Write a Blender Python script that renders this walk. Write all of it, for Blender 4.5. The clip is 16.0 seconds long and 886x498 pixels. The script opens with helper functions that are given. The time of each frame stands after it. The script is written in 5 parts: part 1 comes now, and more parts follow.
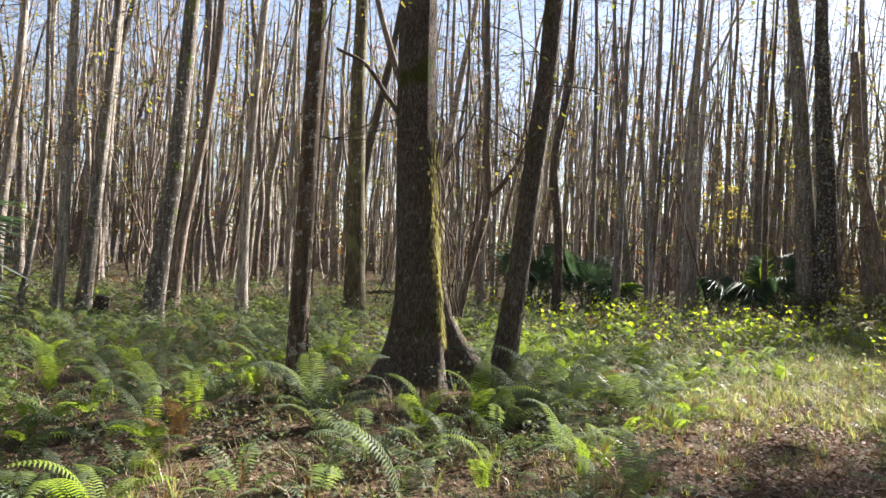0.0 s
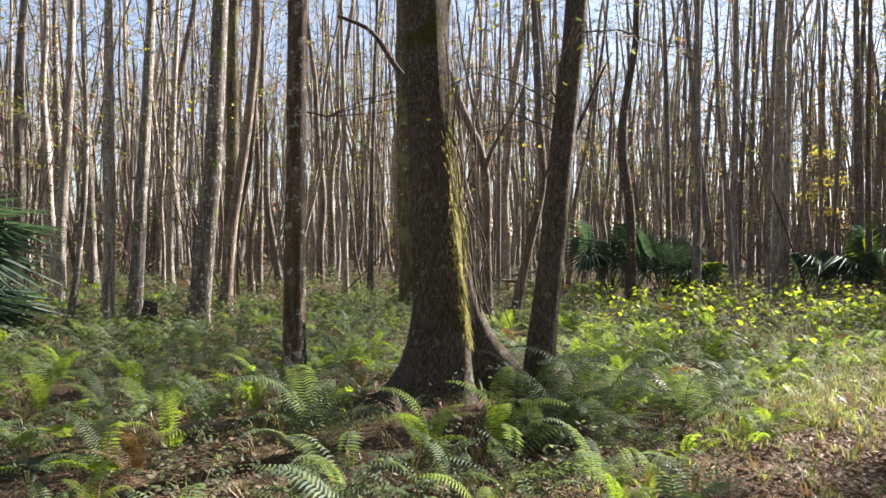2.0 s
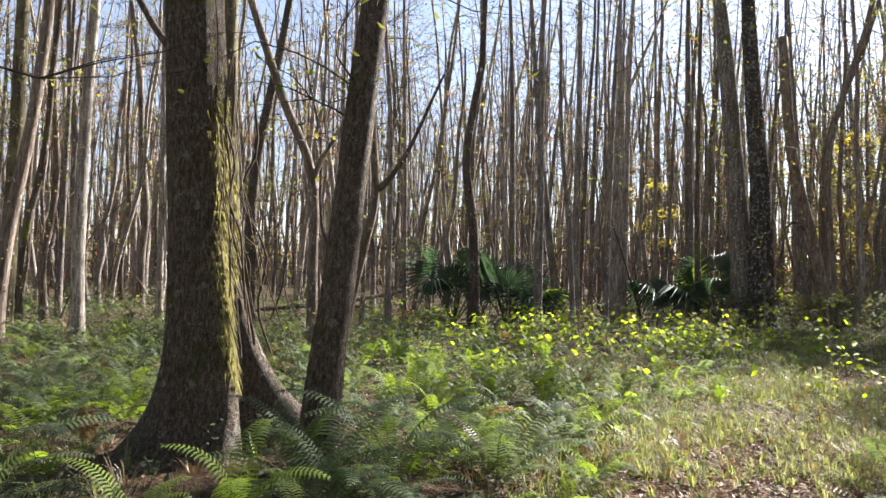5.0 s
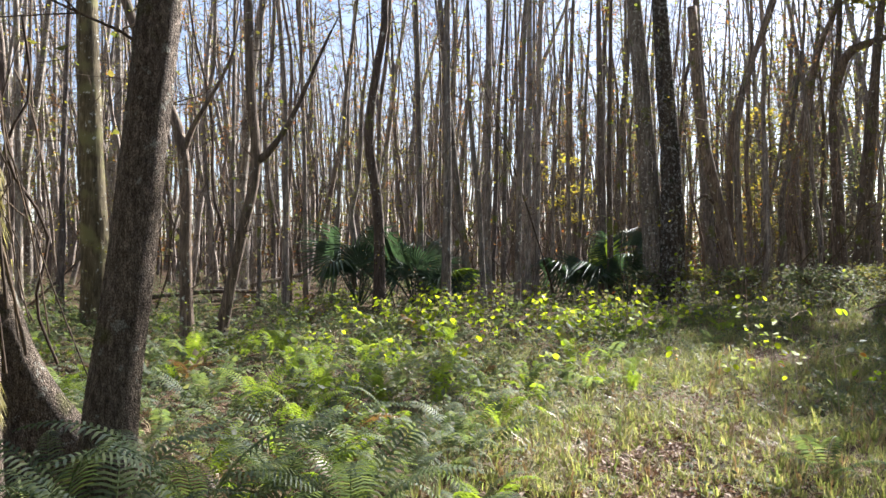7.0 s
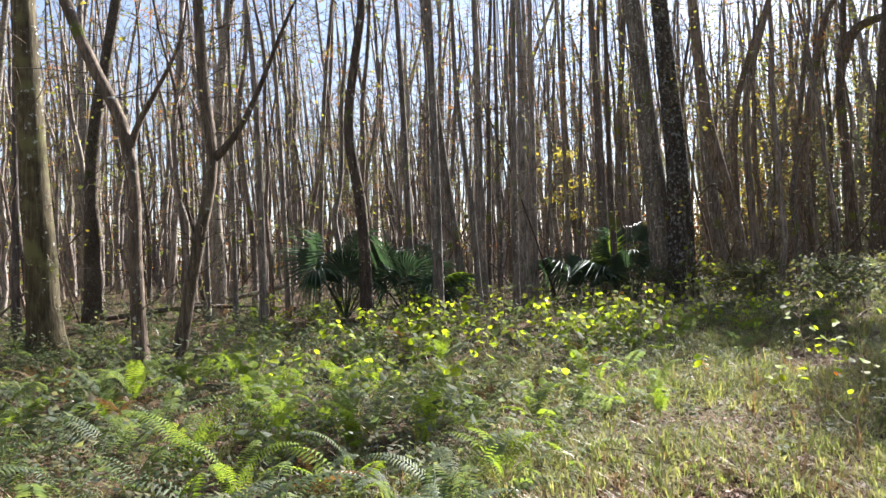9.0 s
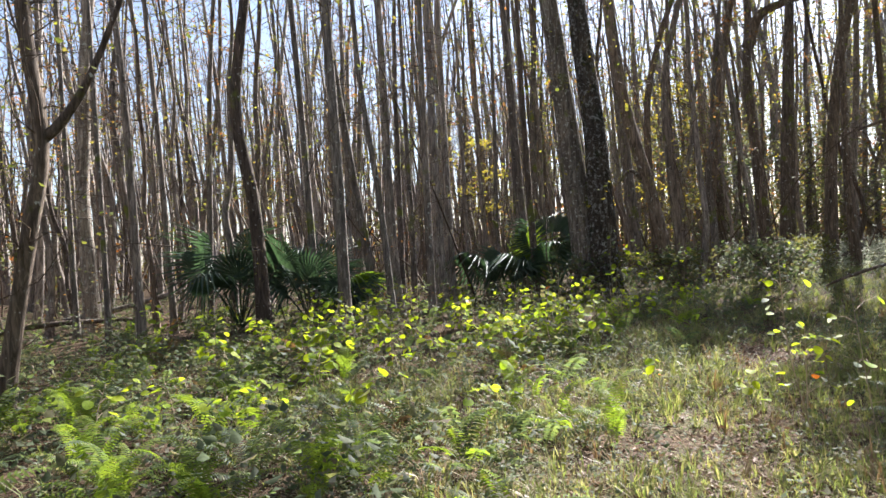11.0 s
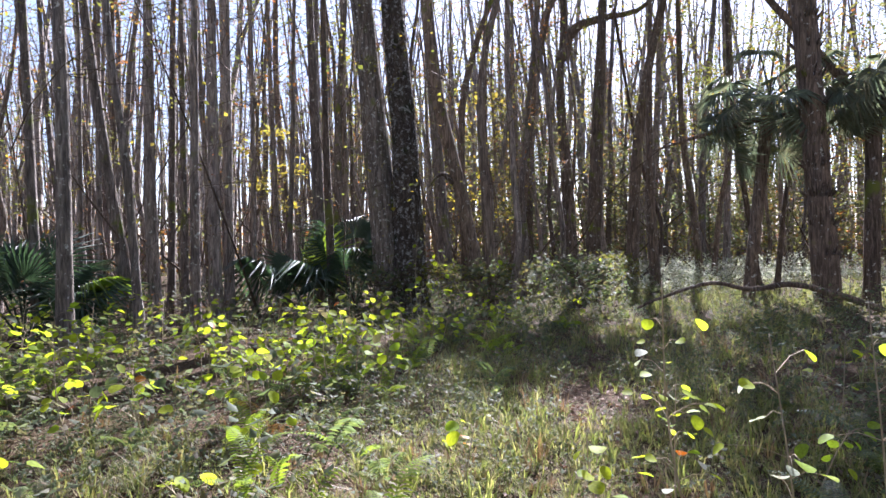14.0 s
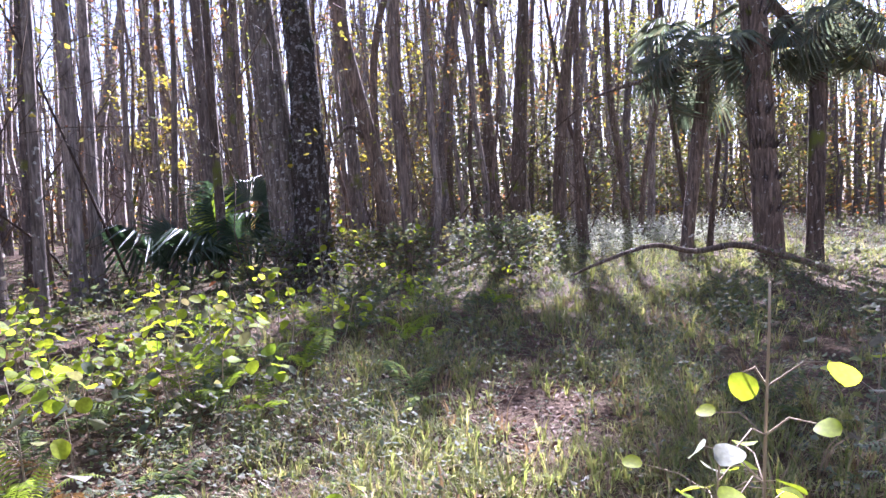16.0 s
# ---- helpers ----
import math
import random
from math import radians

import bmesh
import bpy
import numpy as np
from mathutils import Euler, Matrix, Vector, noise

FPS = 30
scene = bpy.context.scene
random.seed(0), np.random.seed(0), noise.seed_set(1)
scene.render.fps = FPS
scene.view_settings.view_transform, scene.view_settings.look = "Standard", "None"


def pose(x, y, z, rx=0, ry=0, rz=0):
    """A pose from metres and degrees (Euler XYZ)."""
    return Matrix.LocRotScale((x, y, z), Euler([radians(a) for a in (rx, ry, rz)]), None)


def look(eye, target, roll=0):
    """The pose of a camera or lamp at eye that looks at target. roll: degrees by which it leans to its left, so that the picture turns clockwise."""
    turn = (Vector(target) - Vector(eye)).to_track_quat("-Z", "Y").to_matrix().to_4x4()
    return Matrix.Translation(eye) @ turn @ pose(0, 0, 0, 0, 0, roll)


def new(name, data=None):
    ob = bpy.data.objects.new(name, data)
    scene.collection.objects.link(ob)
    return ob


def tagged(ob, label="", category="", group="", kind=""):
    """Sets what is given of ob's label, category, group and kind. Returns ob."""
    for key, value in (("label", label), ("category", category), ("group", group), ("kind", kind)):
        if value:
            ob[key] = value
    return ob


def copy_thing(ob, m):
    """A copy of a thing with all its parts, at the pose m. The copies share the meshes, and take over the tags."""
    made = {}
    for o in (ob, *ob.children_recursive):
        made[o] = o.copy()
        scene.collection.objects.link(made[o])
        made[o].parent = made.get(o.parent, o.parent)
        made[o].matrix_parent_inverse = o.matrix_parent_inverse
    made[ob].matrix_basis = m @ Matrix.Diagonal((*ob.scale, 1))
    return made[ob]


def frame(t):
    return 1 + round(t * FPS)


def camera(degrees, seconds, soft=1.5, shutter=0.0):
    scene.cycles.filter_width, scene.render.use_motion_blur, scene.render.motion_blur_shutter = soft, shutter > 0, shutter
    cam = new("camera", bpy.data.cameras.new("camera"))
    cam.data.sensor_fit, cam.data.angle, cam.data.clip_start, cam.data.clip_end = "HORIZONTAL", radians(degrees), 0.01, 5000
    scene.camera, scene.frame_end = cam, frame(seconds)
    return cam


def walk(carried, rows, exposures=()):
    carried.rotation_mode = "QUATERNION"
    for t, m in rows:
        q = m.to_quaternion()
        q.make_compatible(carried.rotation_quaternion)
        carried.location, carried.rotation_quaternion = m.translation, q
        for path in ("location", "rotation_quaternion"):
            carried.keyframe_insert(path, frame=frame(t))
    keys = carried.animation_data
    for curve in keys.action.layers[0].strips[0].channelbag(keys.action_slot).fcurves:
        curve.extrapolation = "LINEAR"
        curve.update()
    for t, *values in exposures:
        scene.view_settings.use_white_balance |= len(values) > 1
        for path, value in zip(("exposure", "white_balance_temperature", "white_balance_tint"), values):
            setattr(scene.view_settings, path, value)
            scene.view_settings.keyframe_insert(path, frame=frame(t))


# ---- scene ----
cam = camera(65.3, 16.0)
PATH = [
    (0, (0.854, 2.384, 1.516), (0.799, 4.383, 1.523), 2.9),
    (0.5, (0.995, 2.565, 1.515), (0.992, 4.565, 1.511), 1.7),
    (1, (1.215, 2.836, 1.496), (1.072, 4.829, 1.41), 0.0),
    (1.5, (1.284, 3.037, 1.513), (1.031, 5.019, 1.425), 0.3),
    (2, (1.331, 3.313, 1.518), (1.038, 5.291, 1.487), -0.0),
    (2.5, (1.394, 3.464, 1.518), (1.024, 5.43, 1.489), -0.4),
    (3, (1.522, 3.679, 1.499), (0.994, 5.608, 1.469), 0.0),
    (3.5, (1.571, 3.876, 1.468), (1.119, 5.824, 1.417), 0.7),
    (4, (1.563, 4.105, 1.453), (1.356, 6.094, 1.432), 1.3),
    (4.5, (1.602, 4.229, 1.461), (1.584, 6.229, 1.477), 1.4),
    (5, (1.77, 4.454, 1.446), (1.878, 6.451, 1.493), 1.3),
    (5.2, (1.821, 4.543, 1.444), (1.967, 6.537, 1.495), 1.2),
    (7.3, (2.249, 5.622, 1.429), (2.617, 7.588, 1.419), 0.5),
    (7.5, (2.259, 5.764, 1.414), (2.652, 7.725, 1.416), 0.7),
    (8, (2.316, 6.034, 1.432), (2.746, 7.987, 1.45), 0.5),
    (8.2, (2.357, 6.105, 1.419), (2.765, 8.063, 1.432), -0.0),
    (10.3, (2.781, 7.439, 1.377), (3.146, 9.405, 1.379), -3.7),
    (10.5, (2.811, 7.517, 1.392), (3.243, 9.47, 1.392), -3.7),
    (11, (2.891, 7.89, 1.341), (3.479, 9.802, 1.331), -3.8),
    (11.5, (3.014, 8.23, 1.356), (3.732, 10.097, 1.336), -3.5),
    (12, (3.257, 8.525, 1.342), (4.085, 10.345, 1.332), -3.0),
    (12.5, (3.46, 8.837, 1.319), (4.385, 10.61, 1.324), -2.4),
    (13, (3.654, 9.133, 1.342), (4.64, 10.873, 1.36), -2.0),
    (13.5, (3.874, 9.348, 1.316), (4.906, 11.061, 1.333), -1.6),
    (14, (4.057, 9.635, 1.285), (5.129, 11.324, 1.274), -1.4),
    (14.5, (4.253, 9.966, 1.3), (5.367, 11.627, 1.255), -1.3),
    (15, (4.521, 10.273, 1.251), (5.686, 11.897, 1.176), -1.4),
    (15.5, (4.75, 10.561, 1.241), (5.962, 12.149, 1.135), -1.6),
    (16, (5.044, 10.86, 1.273), (6.296, 12.414, 1.146), -2.3),
]
EXPOSURES = [(0.0, 2.35, 6100, 15), (10.3, 2.35, 5900, 15), (12.5, 2.35, 5750, 18), (13.5, 2.52, 5500, 24), (14.5, 2.5, 5400, 26), (15.0, 2.85, 5200, 34), (16.0, 3.05, 5200, 38)]
walk(cam, [(t, look(eye, target, roll)) for t, eye, target, roll in PATH], EXPOSURES)

# ---- world, sun ----
SUN_AZ, SUN_EL = 50.0, 36.0          # degrees east of +y, degrees above the horizon
world = bpy.data.worlds.new("world")
scene.world = world
world.use_nodes = True
_n = world.node_tree.nodes
_sky = _n.new("ShaderNodeTexSky")
_sky.sky_type, _sky.sun_disc = "NISHITA", False
_sky.sun_elevation, _sky.sun_rotation = radians(SUN_EL), radians(SUN_AZ)
_sky.air_density, _sky.dust_density = 1.0, 0.6
_haze = _n.new("ShaderNodeHueSaturation")
_haze.inputs["Saturation"].default_value = 0.75
world.node_tree.links.new(_sky.outputs[0], _haze.inputs["Color"])
world.node_tree.links.new(_haze.outputs[0], _n["Background"].inputs[0])
_n["Background"].inputs[1].default_value = 0.043
_sun = new("sun", bpy.data.lights.new("sun", "SUN"))
_sun.data.energy, _sun.data.angle, _sun.data.color = 5.0, radians(0.8), (1.0, 0.94, 0.83)
_az, _el = radians(SUN_AZ), radians(SUN_EL)
SUN_DIR = Vector((math.sin(_az) * math.cos(_el), math.cos(_az) * math.cos(_el), math.sin(_el)))
_sun.matrix_world = look(SUN_DIR * 60, (0, 0, 0))

# ---- materials ----


def nodes_of(name):
    m = bpy.data.materials.new(name)
    m.use_nodes = True
    return m, m.node_tree.nodes, m.node_tree.links, m.node_tree.nodes["Principled BSDF"]


def ramp(nd, stops):
    r = nd.new("ShaderNodeValToRGB")
    while len(r.color_ramp.elements) < len(stops):
        r.color_ramp.elements.new(0.5)
    for el, (p, c) in zip(r.color_ramp.elements, stops):
        el.position, el.color = p, (*c, 1.0) if len(c) == 3 else c
    return r


def bark_material(name, dark, light, lichen=0.0, moss=0.0, moss_colour=(0.13, 0.15, 0.03), bump=0.5, ridge=26.0, stretch=0.13, lichen_colour=(0.50, 0.51, 0.45), vary=1.0, plates=0.0, spot=11.0):
    m, nd, lk, bs = nodes_of(name)
    co = nd.new("ShaderNodeTexCoord")
    info = nd.new("ShaderNodeObjectInfo")
    off = nd.new("ShaderNodeVectorMath")
    off.operation = "ADD"
    lk.new(co.outputs["Object"], off.inputs[0])
    lk.new(info.outputs["Random"], off.inputs[1])
    mp = nd.new("ShaderNodeMapping")
    mp.inputs["Scale"].default_value = (ridge, ridge, ridge * stretch)
    lk.new(off.outputs[0], mp.inputs[0])
    n1 = nd.new("ShaderNodeTexNoise")
    n1.inputs["Scale"].default_value, n1.inputs["Detail"].default_value, n1.inputs["Roughness"].default_value = 1.0, 7.0, 0.68
    n1.inputs["Distortion"].default_value = 0.7
    lk.new(mp.outputs[0], n1.inputs["Vector"])
    n2 = nd.new("ShaderNodeTexNoise")
    n2.inputs["Scale"].default_value, n2.inputs["Detail"].default_value = 1.7, 4.0
    lk.new(off.outputs[0], n2.inputs["Vector"])
    r1 = ramp(nd, [(0.36, dark), (0.50, [(a + b) * 0.42 for a, b in zip(dark, light)]), (0.64, light)])
    lk.new(n1.outputs[0], r1.inputs[0])
    tone = nd.new("ShaderNodeMixRGB")
    tone.blend_type = "MULTIPLY"
    tone.inputs[0].default_value = 0.7
    r2 = ramp(nd, [(0.3, (0.62, 0.58, 0.54)), (0.7, (1.15, 1.12, 1.05))])
    lk.new(n2.outputs[0], r2.inputs[0])
    lk.new(r1.outputs[0], tone.inputs[1])
    lk.new(r2.outputs[0], tone.inputs[2])
    geo = nd.new("ShaderNodeNewGeometry")
    add = nd.new("ShaderNodeMath")
    add.operation = "ADD"
    lk.new(info.outputs["Random"], add.inputs[0])
    lk.new(geo.outputs["Random Per Island"], add.inputs[1])
    fract = nd.new("ShaderNodeMath")
    fract.operation = "FRACT"
    lk.new(add.outputs[0], fract.inputs[0])
    r5 = ramp(nd, [(0.0, (0.55, 0.52, 0.52)), (0.35, (0.85, 0.85, 0.82)), (0.7, (1.05, 1.0, 0.94)), (1.0, (1.35, 1.34, 1.32))])
    lk.new(fract.outputs[0], r5.inputs[0])
    each = nd.new("ShaderNodeMixRGB")
    each.blend_type, each.inputs[0].default_value = "MULTIPLY", vary
    lk.new(tone.outputs[0], each.inputs[1])
    lk.new(r5.outputs[0], each.inputs[2])
    colour = each
    if moss:
        n4 = nd.new("ShaderNodeTexNoise")
        n4.inputs["Scale"].default_value, n4.inputs["Detail"].default_value = 2.6, 6.0
        lk.new(off.outputs[0], n4.inputs["Vector"])
        r4 = ramp(nd, [(0.64 - moss * 0.22, (0, 0, 0)), (0.74 - moss * 0.18, (1, 1, 1))])
        lk.new(n4.outputs[0], r4.inputs[0])
        mm = nd.new("ShaderNodeMixRGB")
        lk.new(r4.outputs[0], mm.inputs[0])
        lk.new(colour.outputs[0], mm.inputs[1])
        mm.inputs[2].default_value = (*moss_colour, 1)
        colour = mm
    if lichen:
        n3 = nd.new("ShaderNodeTexNoise")
        n3.inputs["Scale"].default_value, n3.inputs["Detail"].default_value, n3.inputs["Roughness"].default_value = spot, 5.0, 0.66
        lk.new(off.outputs[0], n3.inputs["Vector"])
        r3 = ramp(nd, [(0.665 - lichen * 0.17, (0, 0, 0)), (0.70 - lichen * 0.15, (1, 1, 1))])
        lk.new(n3.outputs[0], r3.inputs[0])
        ml = nd.new("ShaderNodeMixRGB")
        lk.new(r3.outputs[0], ml.inputs[0])
        lk.new(colour.outputs[0], ml.inputs[1])
        ml.inputs[2].default_value = (*lichen_colour, 1)
        colour = ml
    lk.new(colour.outputs[0], bs.inputs["Base Color"])
    bs.inputs["Roughness"].default_value = 0.9
    bs.inputs["Specular IOR Level"].default_value = 0.2
    bp = nd.new("ShaderNodeBump")
    bp.inputs["Strength"].default_value, bp.inputs["Distance"].default_value = bump, 0.035
    lk.new(n1.outputs[0], bp.inputs["Height"])
    if plates:
        warp = nd.new("ShaderNodeMixRGB")
        warp.blend_type, warp.inputs[0].default_value = "ADD", 0.035
        lk.new(off.outputs[0], warp.inputs[1])
        lk.new(n2.outputs["Color"], warp.inputs[2])
        mv = nd.new("ShaderNodeMapping")
        mv.inputs["Scale"].default_value = (plates, plates, plates * 0.42)
        lk.new(warp.outputs[0], mv.inputs[0])
        vo = nd.new("ShaderNodeTexVoronoi")
        vo.feature = "DISTANCE_TO_EDGE"
        lk.new(mv.outputs[0], vo.inputs["Vector"])
        crack = ramp(nd, [(0.02, (0.34, 0.31, 0.28)), (0.11, (1.05, 1.03, 1.0)), (0.5, (1.5, 1.46, 1.4))])
        lk.new(vo.outputs["Distance"], crack.inputs[0])
        cm = nd.new("ShaderNodeMixRGB")
        cm.blend_type, cm.inputs[0].default_value = "MULTIPLY", 1.0
        lk.new(colour.outputs[0], cm.inputs[1])
        lk.new(crack.outputs[0], cm.inputs[2])
        lk.new(cm.outputs[0], bs.inputs["Base Color"])
        hs = nd.new("ShaderNodeMath")
        hs.operation = "MULTIPLY_ADD"
        hs.use_clamp = False
        hs.inputs[1].default_value = 0.35
        lk.new(n1.outputs[0], hs.inputs[0])
        lk.new(crack.outputs[0], hs.inputs[2])
        lk.new(hs.outputs[0], bp.inputs["Height"])
    lk.new(bp.outputs[0], bs.inputs["Normal"])
    return m


def leaf_material(name, colours, through_colour, amount=0.45, rough=0.45, gloss=0.35):
    """A thin leaf: gloss on top, light passing through. Colours vary from leaf to leaf."""
    m, nd, lk, bs = nodes_of(name)
    geo = nd.new("ShaderNodeNewGeometry")
    info = nd.new("ShaderNodeObjectInfo")
    ad = nd.new("ShaderNodeMath")
    ad.operation = "ADD"
    lk.new(geo.outputs["Random Per Island"], ad.inputs[0])
    lk.new(info.outputs["Random"], ad.inputs[1])
    fr = nd.new("ShaderNodeMath")
    fr.operation = "FRACT"
    lk.new(ad.outputs[0], fr.inputs[0])
    k = len(colours)
    rp = ramp(nd, [((i + 0.5) / k, c) for i, c in enumerate(colours)])
    lk.new(fr.outputs[0], rp.inputs[0])
    co = nd.new("ShaderNodeTexCoord")
    nz = nd.new("ShaderNodeTexNoise")
    nz.inputs["Scale"].default_value, nz.inputs["Detail"].default_value = 45.0, 3.0
    lk.new(co.outputs["Object"], nz.inputs["Vector"])
    rv = ramp(nd, [(0.3, (0.72, 0.72, 0.72)), (0.7, (1.2, 1.2, 1.2))])
    lk.new(nz.outputs[0], rv.inputs[0])
    mu = nd.new("ShaderNodeMixRGB")
    mu.blend_type, mu.inputs[0].default_value = "MULTIPLY", 1.0
    lk.new(rp.outputs[0], mu.inputs[1])
    lk.new(rv.outputs[0], mu.inputs[2])
    lk.new(mu.outputs[0], bs.inputs["Base Color"])
    bs.inputs["Roughness"].default_value = rough
    bs.inputs["Specular IOR Level"].default_value = gloss
    tl = nd.new("ShaderNodeBsdfTranslucent")
    mt = nd.new("ShaderNodeMixRGB")
    mt.blend_type, mt.inputs[0].default_value = "MULTIPLY", 1.0
    lk.new(mu.outputs[0], mt.inputs[1])
    mt.inputs[2].default_value = (*through_colour, 1)
    lk.new(mt.outputs[0], tl.inputs[0])
    mx = nd.new("ShaderNodeMixShader")
    mx.inputs[0].default_value = amount
    lk.new(bs.outputs[0], mx.inputs[1])
    lk.new(tl.outputs[0], mx.inputs[2])
    lk.new(mx.outputs[0], nd["Material Output"].inputs[0])
    return m


def ground_material():
    m, nd, lk, bs = nodes_of("forest_soil")
    co = nd.new("ShaderNodeTexCoord")
    a = nd.new("ShaderNodeTexNoise")
    a.inputs["Scale"].default_value, a.inputs["Detail"].default_value = 0.6, 6.0
    b = nd.new("ShaderNodeTexNoise")
    b.inputs["Scale"].default_value, b.inputs["Detail"].default_value, b.inputs["Roughness"].default_value = 22.0, 8.0, 0.75
    v = nd.new("ShaderNodeTexVoronoi")
    v.inputs["Scale"].default_value = 19.0
    for q in (a, b, v):
        lk.new(co.outputs["Object"], q.inputs["Vector"])
    ra = ramp(nd, [(0.35, (0.065, 0.046, 0.031)), (0.55, (0.105, 0.074, 0.048)), (0.7, (0.085, 0.085, 0.038))])
    lk.new(a.outputs[0], ra.inputs[0])
    rb = ramp(nd, [(0.35, (0.35, 0.33, 0.32)), (0.65, (1.5, 1.4, 1.3))])
    lk.new(b.outputs[0], rb.inputs[0])
    mu = nd.new("ShaderNodeMixRGB")
    mu.blend_type, mu.inputs[0].default_value = "MULTIPLY", 1.0
    lk.new(ra.outputs[0], mu.inputs[1])
    lk.new(rb.outputs[0], mu.inputs[2])
    lk.new(mu.outputs[0], bs.inputs["Base Color"])
    bs.inputs["Roughness"].default_value = 0.95
    bs.inputs["Specular IOR Level"].default_value = 0.1
    ad = nd.new("ShaderNodeMath")
    ad.operation = "ADD"
    lk.new(b.outputs[0], ad.inputs[0])
    lk.new(v.outputs["Distance"], ad.inputs[1])
    bp = nd.new("ShaderNodeBump")
    bp.inputs["Strength"].default_value, bp.inputs["Distance"].default_value = 0.8, 0.03
    lk.new(ad.outputs[0], bp.inputs["Height"])
    lk.new(bp.outputs[0], bs.inputs["Normal"])
    return m


SOIL = ground_material()
BARK = {
    "grey": bark_material("grey_bark", (0.090, 0.080, 0.073), (0.40, 0.36, 0.33), lichen=0.25, moss=0.05),
    "pale": bark_material("pale_lichen_bark", (0.10, 0.085, 0.072), (0.44, 0.395, 0.345), lichen=0.5, spot=17.0, moss=0.15, lichen_colour=(0.50, 0.50, 0.44)),
    "dark": bark_material("dark_bark", (0.068, 0.055, 0.046), (0.28, 0.23, 0.19), lichen=0.25, moss=0.1),
    "mossy": bark_material("mossy_bark", (0.06, 0.05, 0.03), (0.22, 0.19, 0.12), lichen=0.3, moss=0.55, moss_colour=(0.17, 0.16, 0.07)),
    "lichen": bark_material("lichen_spotted_bark", (0.10, 0.08, 0.062), (0.34, 0.28, 0.225), lichen=0.6, moss=0.25, bump=0.8, plates=26.0, lichen_colour=(0.52, 0.52, 0.47)),
    "spotted": bark_material("spotted_bark", (0.075, 0.064, 0.055), (0.26, 0.225, 0.195), lichen=0.74, spot=13.0, moss=0.35, moss_colour=(0.035, 0.05, 0.025), bump=0.9, plates=22.0, lichen_colour=(0.52, 0.52, 0.48), vary=0.0),
    "bark": bark_material("furrowed_bark", (0.10, 0.082, 0.066), (0.46, 0.39, 0.32), lichen=0.40, moss=0.30, bump=1.0, ridge=60.0, stretch=0.28, lichen_colour=(0.42, 0.42, 0.36), vary=0.0, plates=32.0),
    "brown": bark_material("brown_bark", (0.072, 0.060, 0.053), (0.34, 0.285, 0.25), lichen=0.15),
}
TWIG = bark_material("twig_bark", (0.06, 0.045, 0.035), (0.20, 0.16, 0.12), bump=0.2, ridge=60.0)
STEM = bark_material("pale_stem", (0.36, 0.30, 0.21), (0.60, 0.52, 0.40), bump=0.2, ridge=80.0)
FERN = leaf_material("fern_green", [(0.095, 0.130, 0.072), (0.13, 0.168, 0.080), (0.17, 0.20, 0.086), (0.11, 0.145, 0.105)], (1.5, 1.55, 0.75), amount=0.45, rough=0.55, gloss=0.2)
# lit copy of the fern green: sunlight put into a brighter, yellower colour
FERN_SUNLIT = leaf_material("fern_sunlit_green", [(0.185, 0.25, 0.05), (0.225, 0.27, 0.055), (0.155, 0.22, 0.055)], (1.6, 1.7, 0.5), amount=0.5, rough=0.6, gloss=0.12)
FERN_RUST = leaf_material("fern_withered", [(0.15, 0.10, 0.05), (0.19, 0.135, 0.065), (0.12, 0.085, 0.045)], (1.4, 1.1, 0.6), amount=0.35)
HERB = leaf_material("herb_green", [(0.085, 0.11, 0.060), (0.12, 0.15, 0.072), (0.10, 0.12, 0.082), (0.17, 0.175, 0.082), (0.18, 0.145, 0.10), (0.15, 0.165, 0.125)], (1.4, 1.5, 0.85), rough=0.65, gloss=0.15)
GRASS = leaf_material("grass_blades", [(0.155, 0.19, 0.07), (0.22, 0.25, 0.09), (0.29, 0.29, 0.125), (0.33, 0.285, 0.18)], (1.4, 1.45, 0.75), rough=0.55, gloss=0.18)
STRAW = leaf_material("dry_straw", [(0.26, 0.19, 0.10), (0.33, 0.25, 0.14), (0.20, 0.14, 0.08)], (1.2, 1.0, 0.7), amount=0.25)
LITTER = leaf_material("leaf_litter_brown", [(0.12, 0.070, 0.045), (0.18, 0.12, 0.08), (0.26, 0.185, 0.14), (0.14, 0.09, 0.068), (0.36, 0.28, 0.22)], (1.2, 0.9, 0.6), amount=0.15, rough=0.7, gloss=0.12)
YELLOW = leaf_material("sapling_leaf_yellow_green", [(0.30, 0.38, 0.03), (0.36, 0.42, 0.035), (0.25, 0.36, 0.04)], (1.6, 1.6, 0.5), amount=0.6, rough=0.6, gloss=0.15)
ORANGE = leaf_material("sapling_leaf_orange", [(0.50, 0.24, 0.03), (0.42, 0.15, 0.03)], (1.5, 1.1, 0.5), amount=0.5)
RUST = leaf_material("rusty_needles", [(0.26, 0.11, 0.05), (0.32, 0.16, 0.06), (0.22, 0.12, 0.06), (0.24, 0.18, 0.06)], (1.4, 1.2, 0.7), amount=0.45, rough=0.8, gloss=0.05)
CANOPY = leaf_material("canopy_leaves", [(0.13, 0.155, 0.045), (0.19, 0.19, 0.055), (0.10, 0.125, 0.045), (0.24, 0.20, 0.07)], (1.4, 1.4, 0.7), amount=0.42, rough=0.75, gloss=0.08)
GOLD = leaf_material("golden_leaves", [(0.34, 0.30, 0.07), (0.31, 0.24, 0.06), (0.27, 0.29, 0.07)], (1.5, 1.4, 0.6), amount=0.5, rough=0.75, gloss=0.08)
PALM = leaf_material("palm_green", [(0.055, 0.088, 0.062), (0.070, 0.105, 0.072), (0.060, 0.095, 0.068)], (1.3, 1.5, 0.8), amount=0.28, rough=0.5, gloss=0.25)
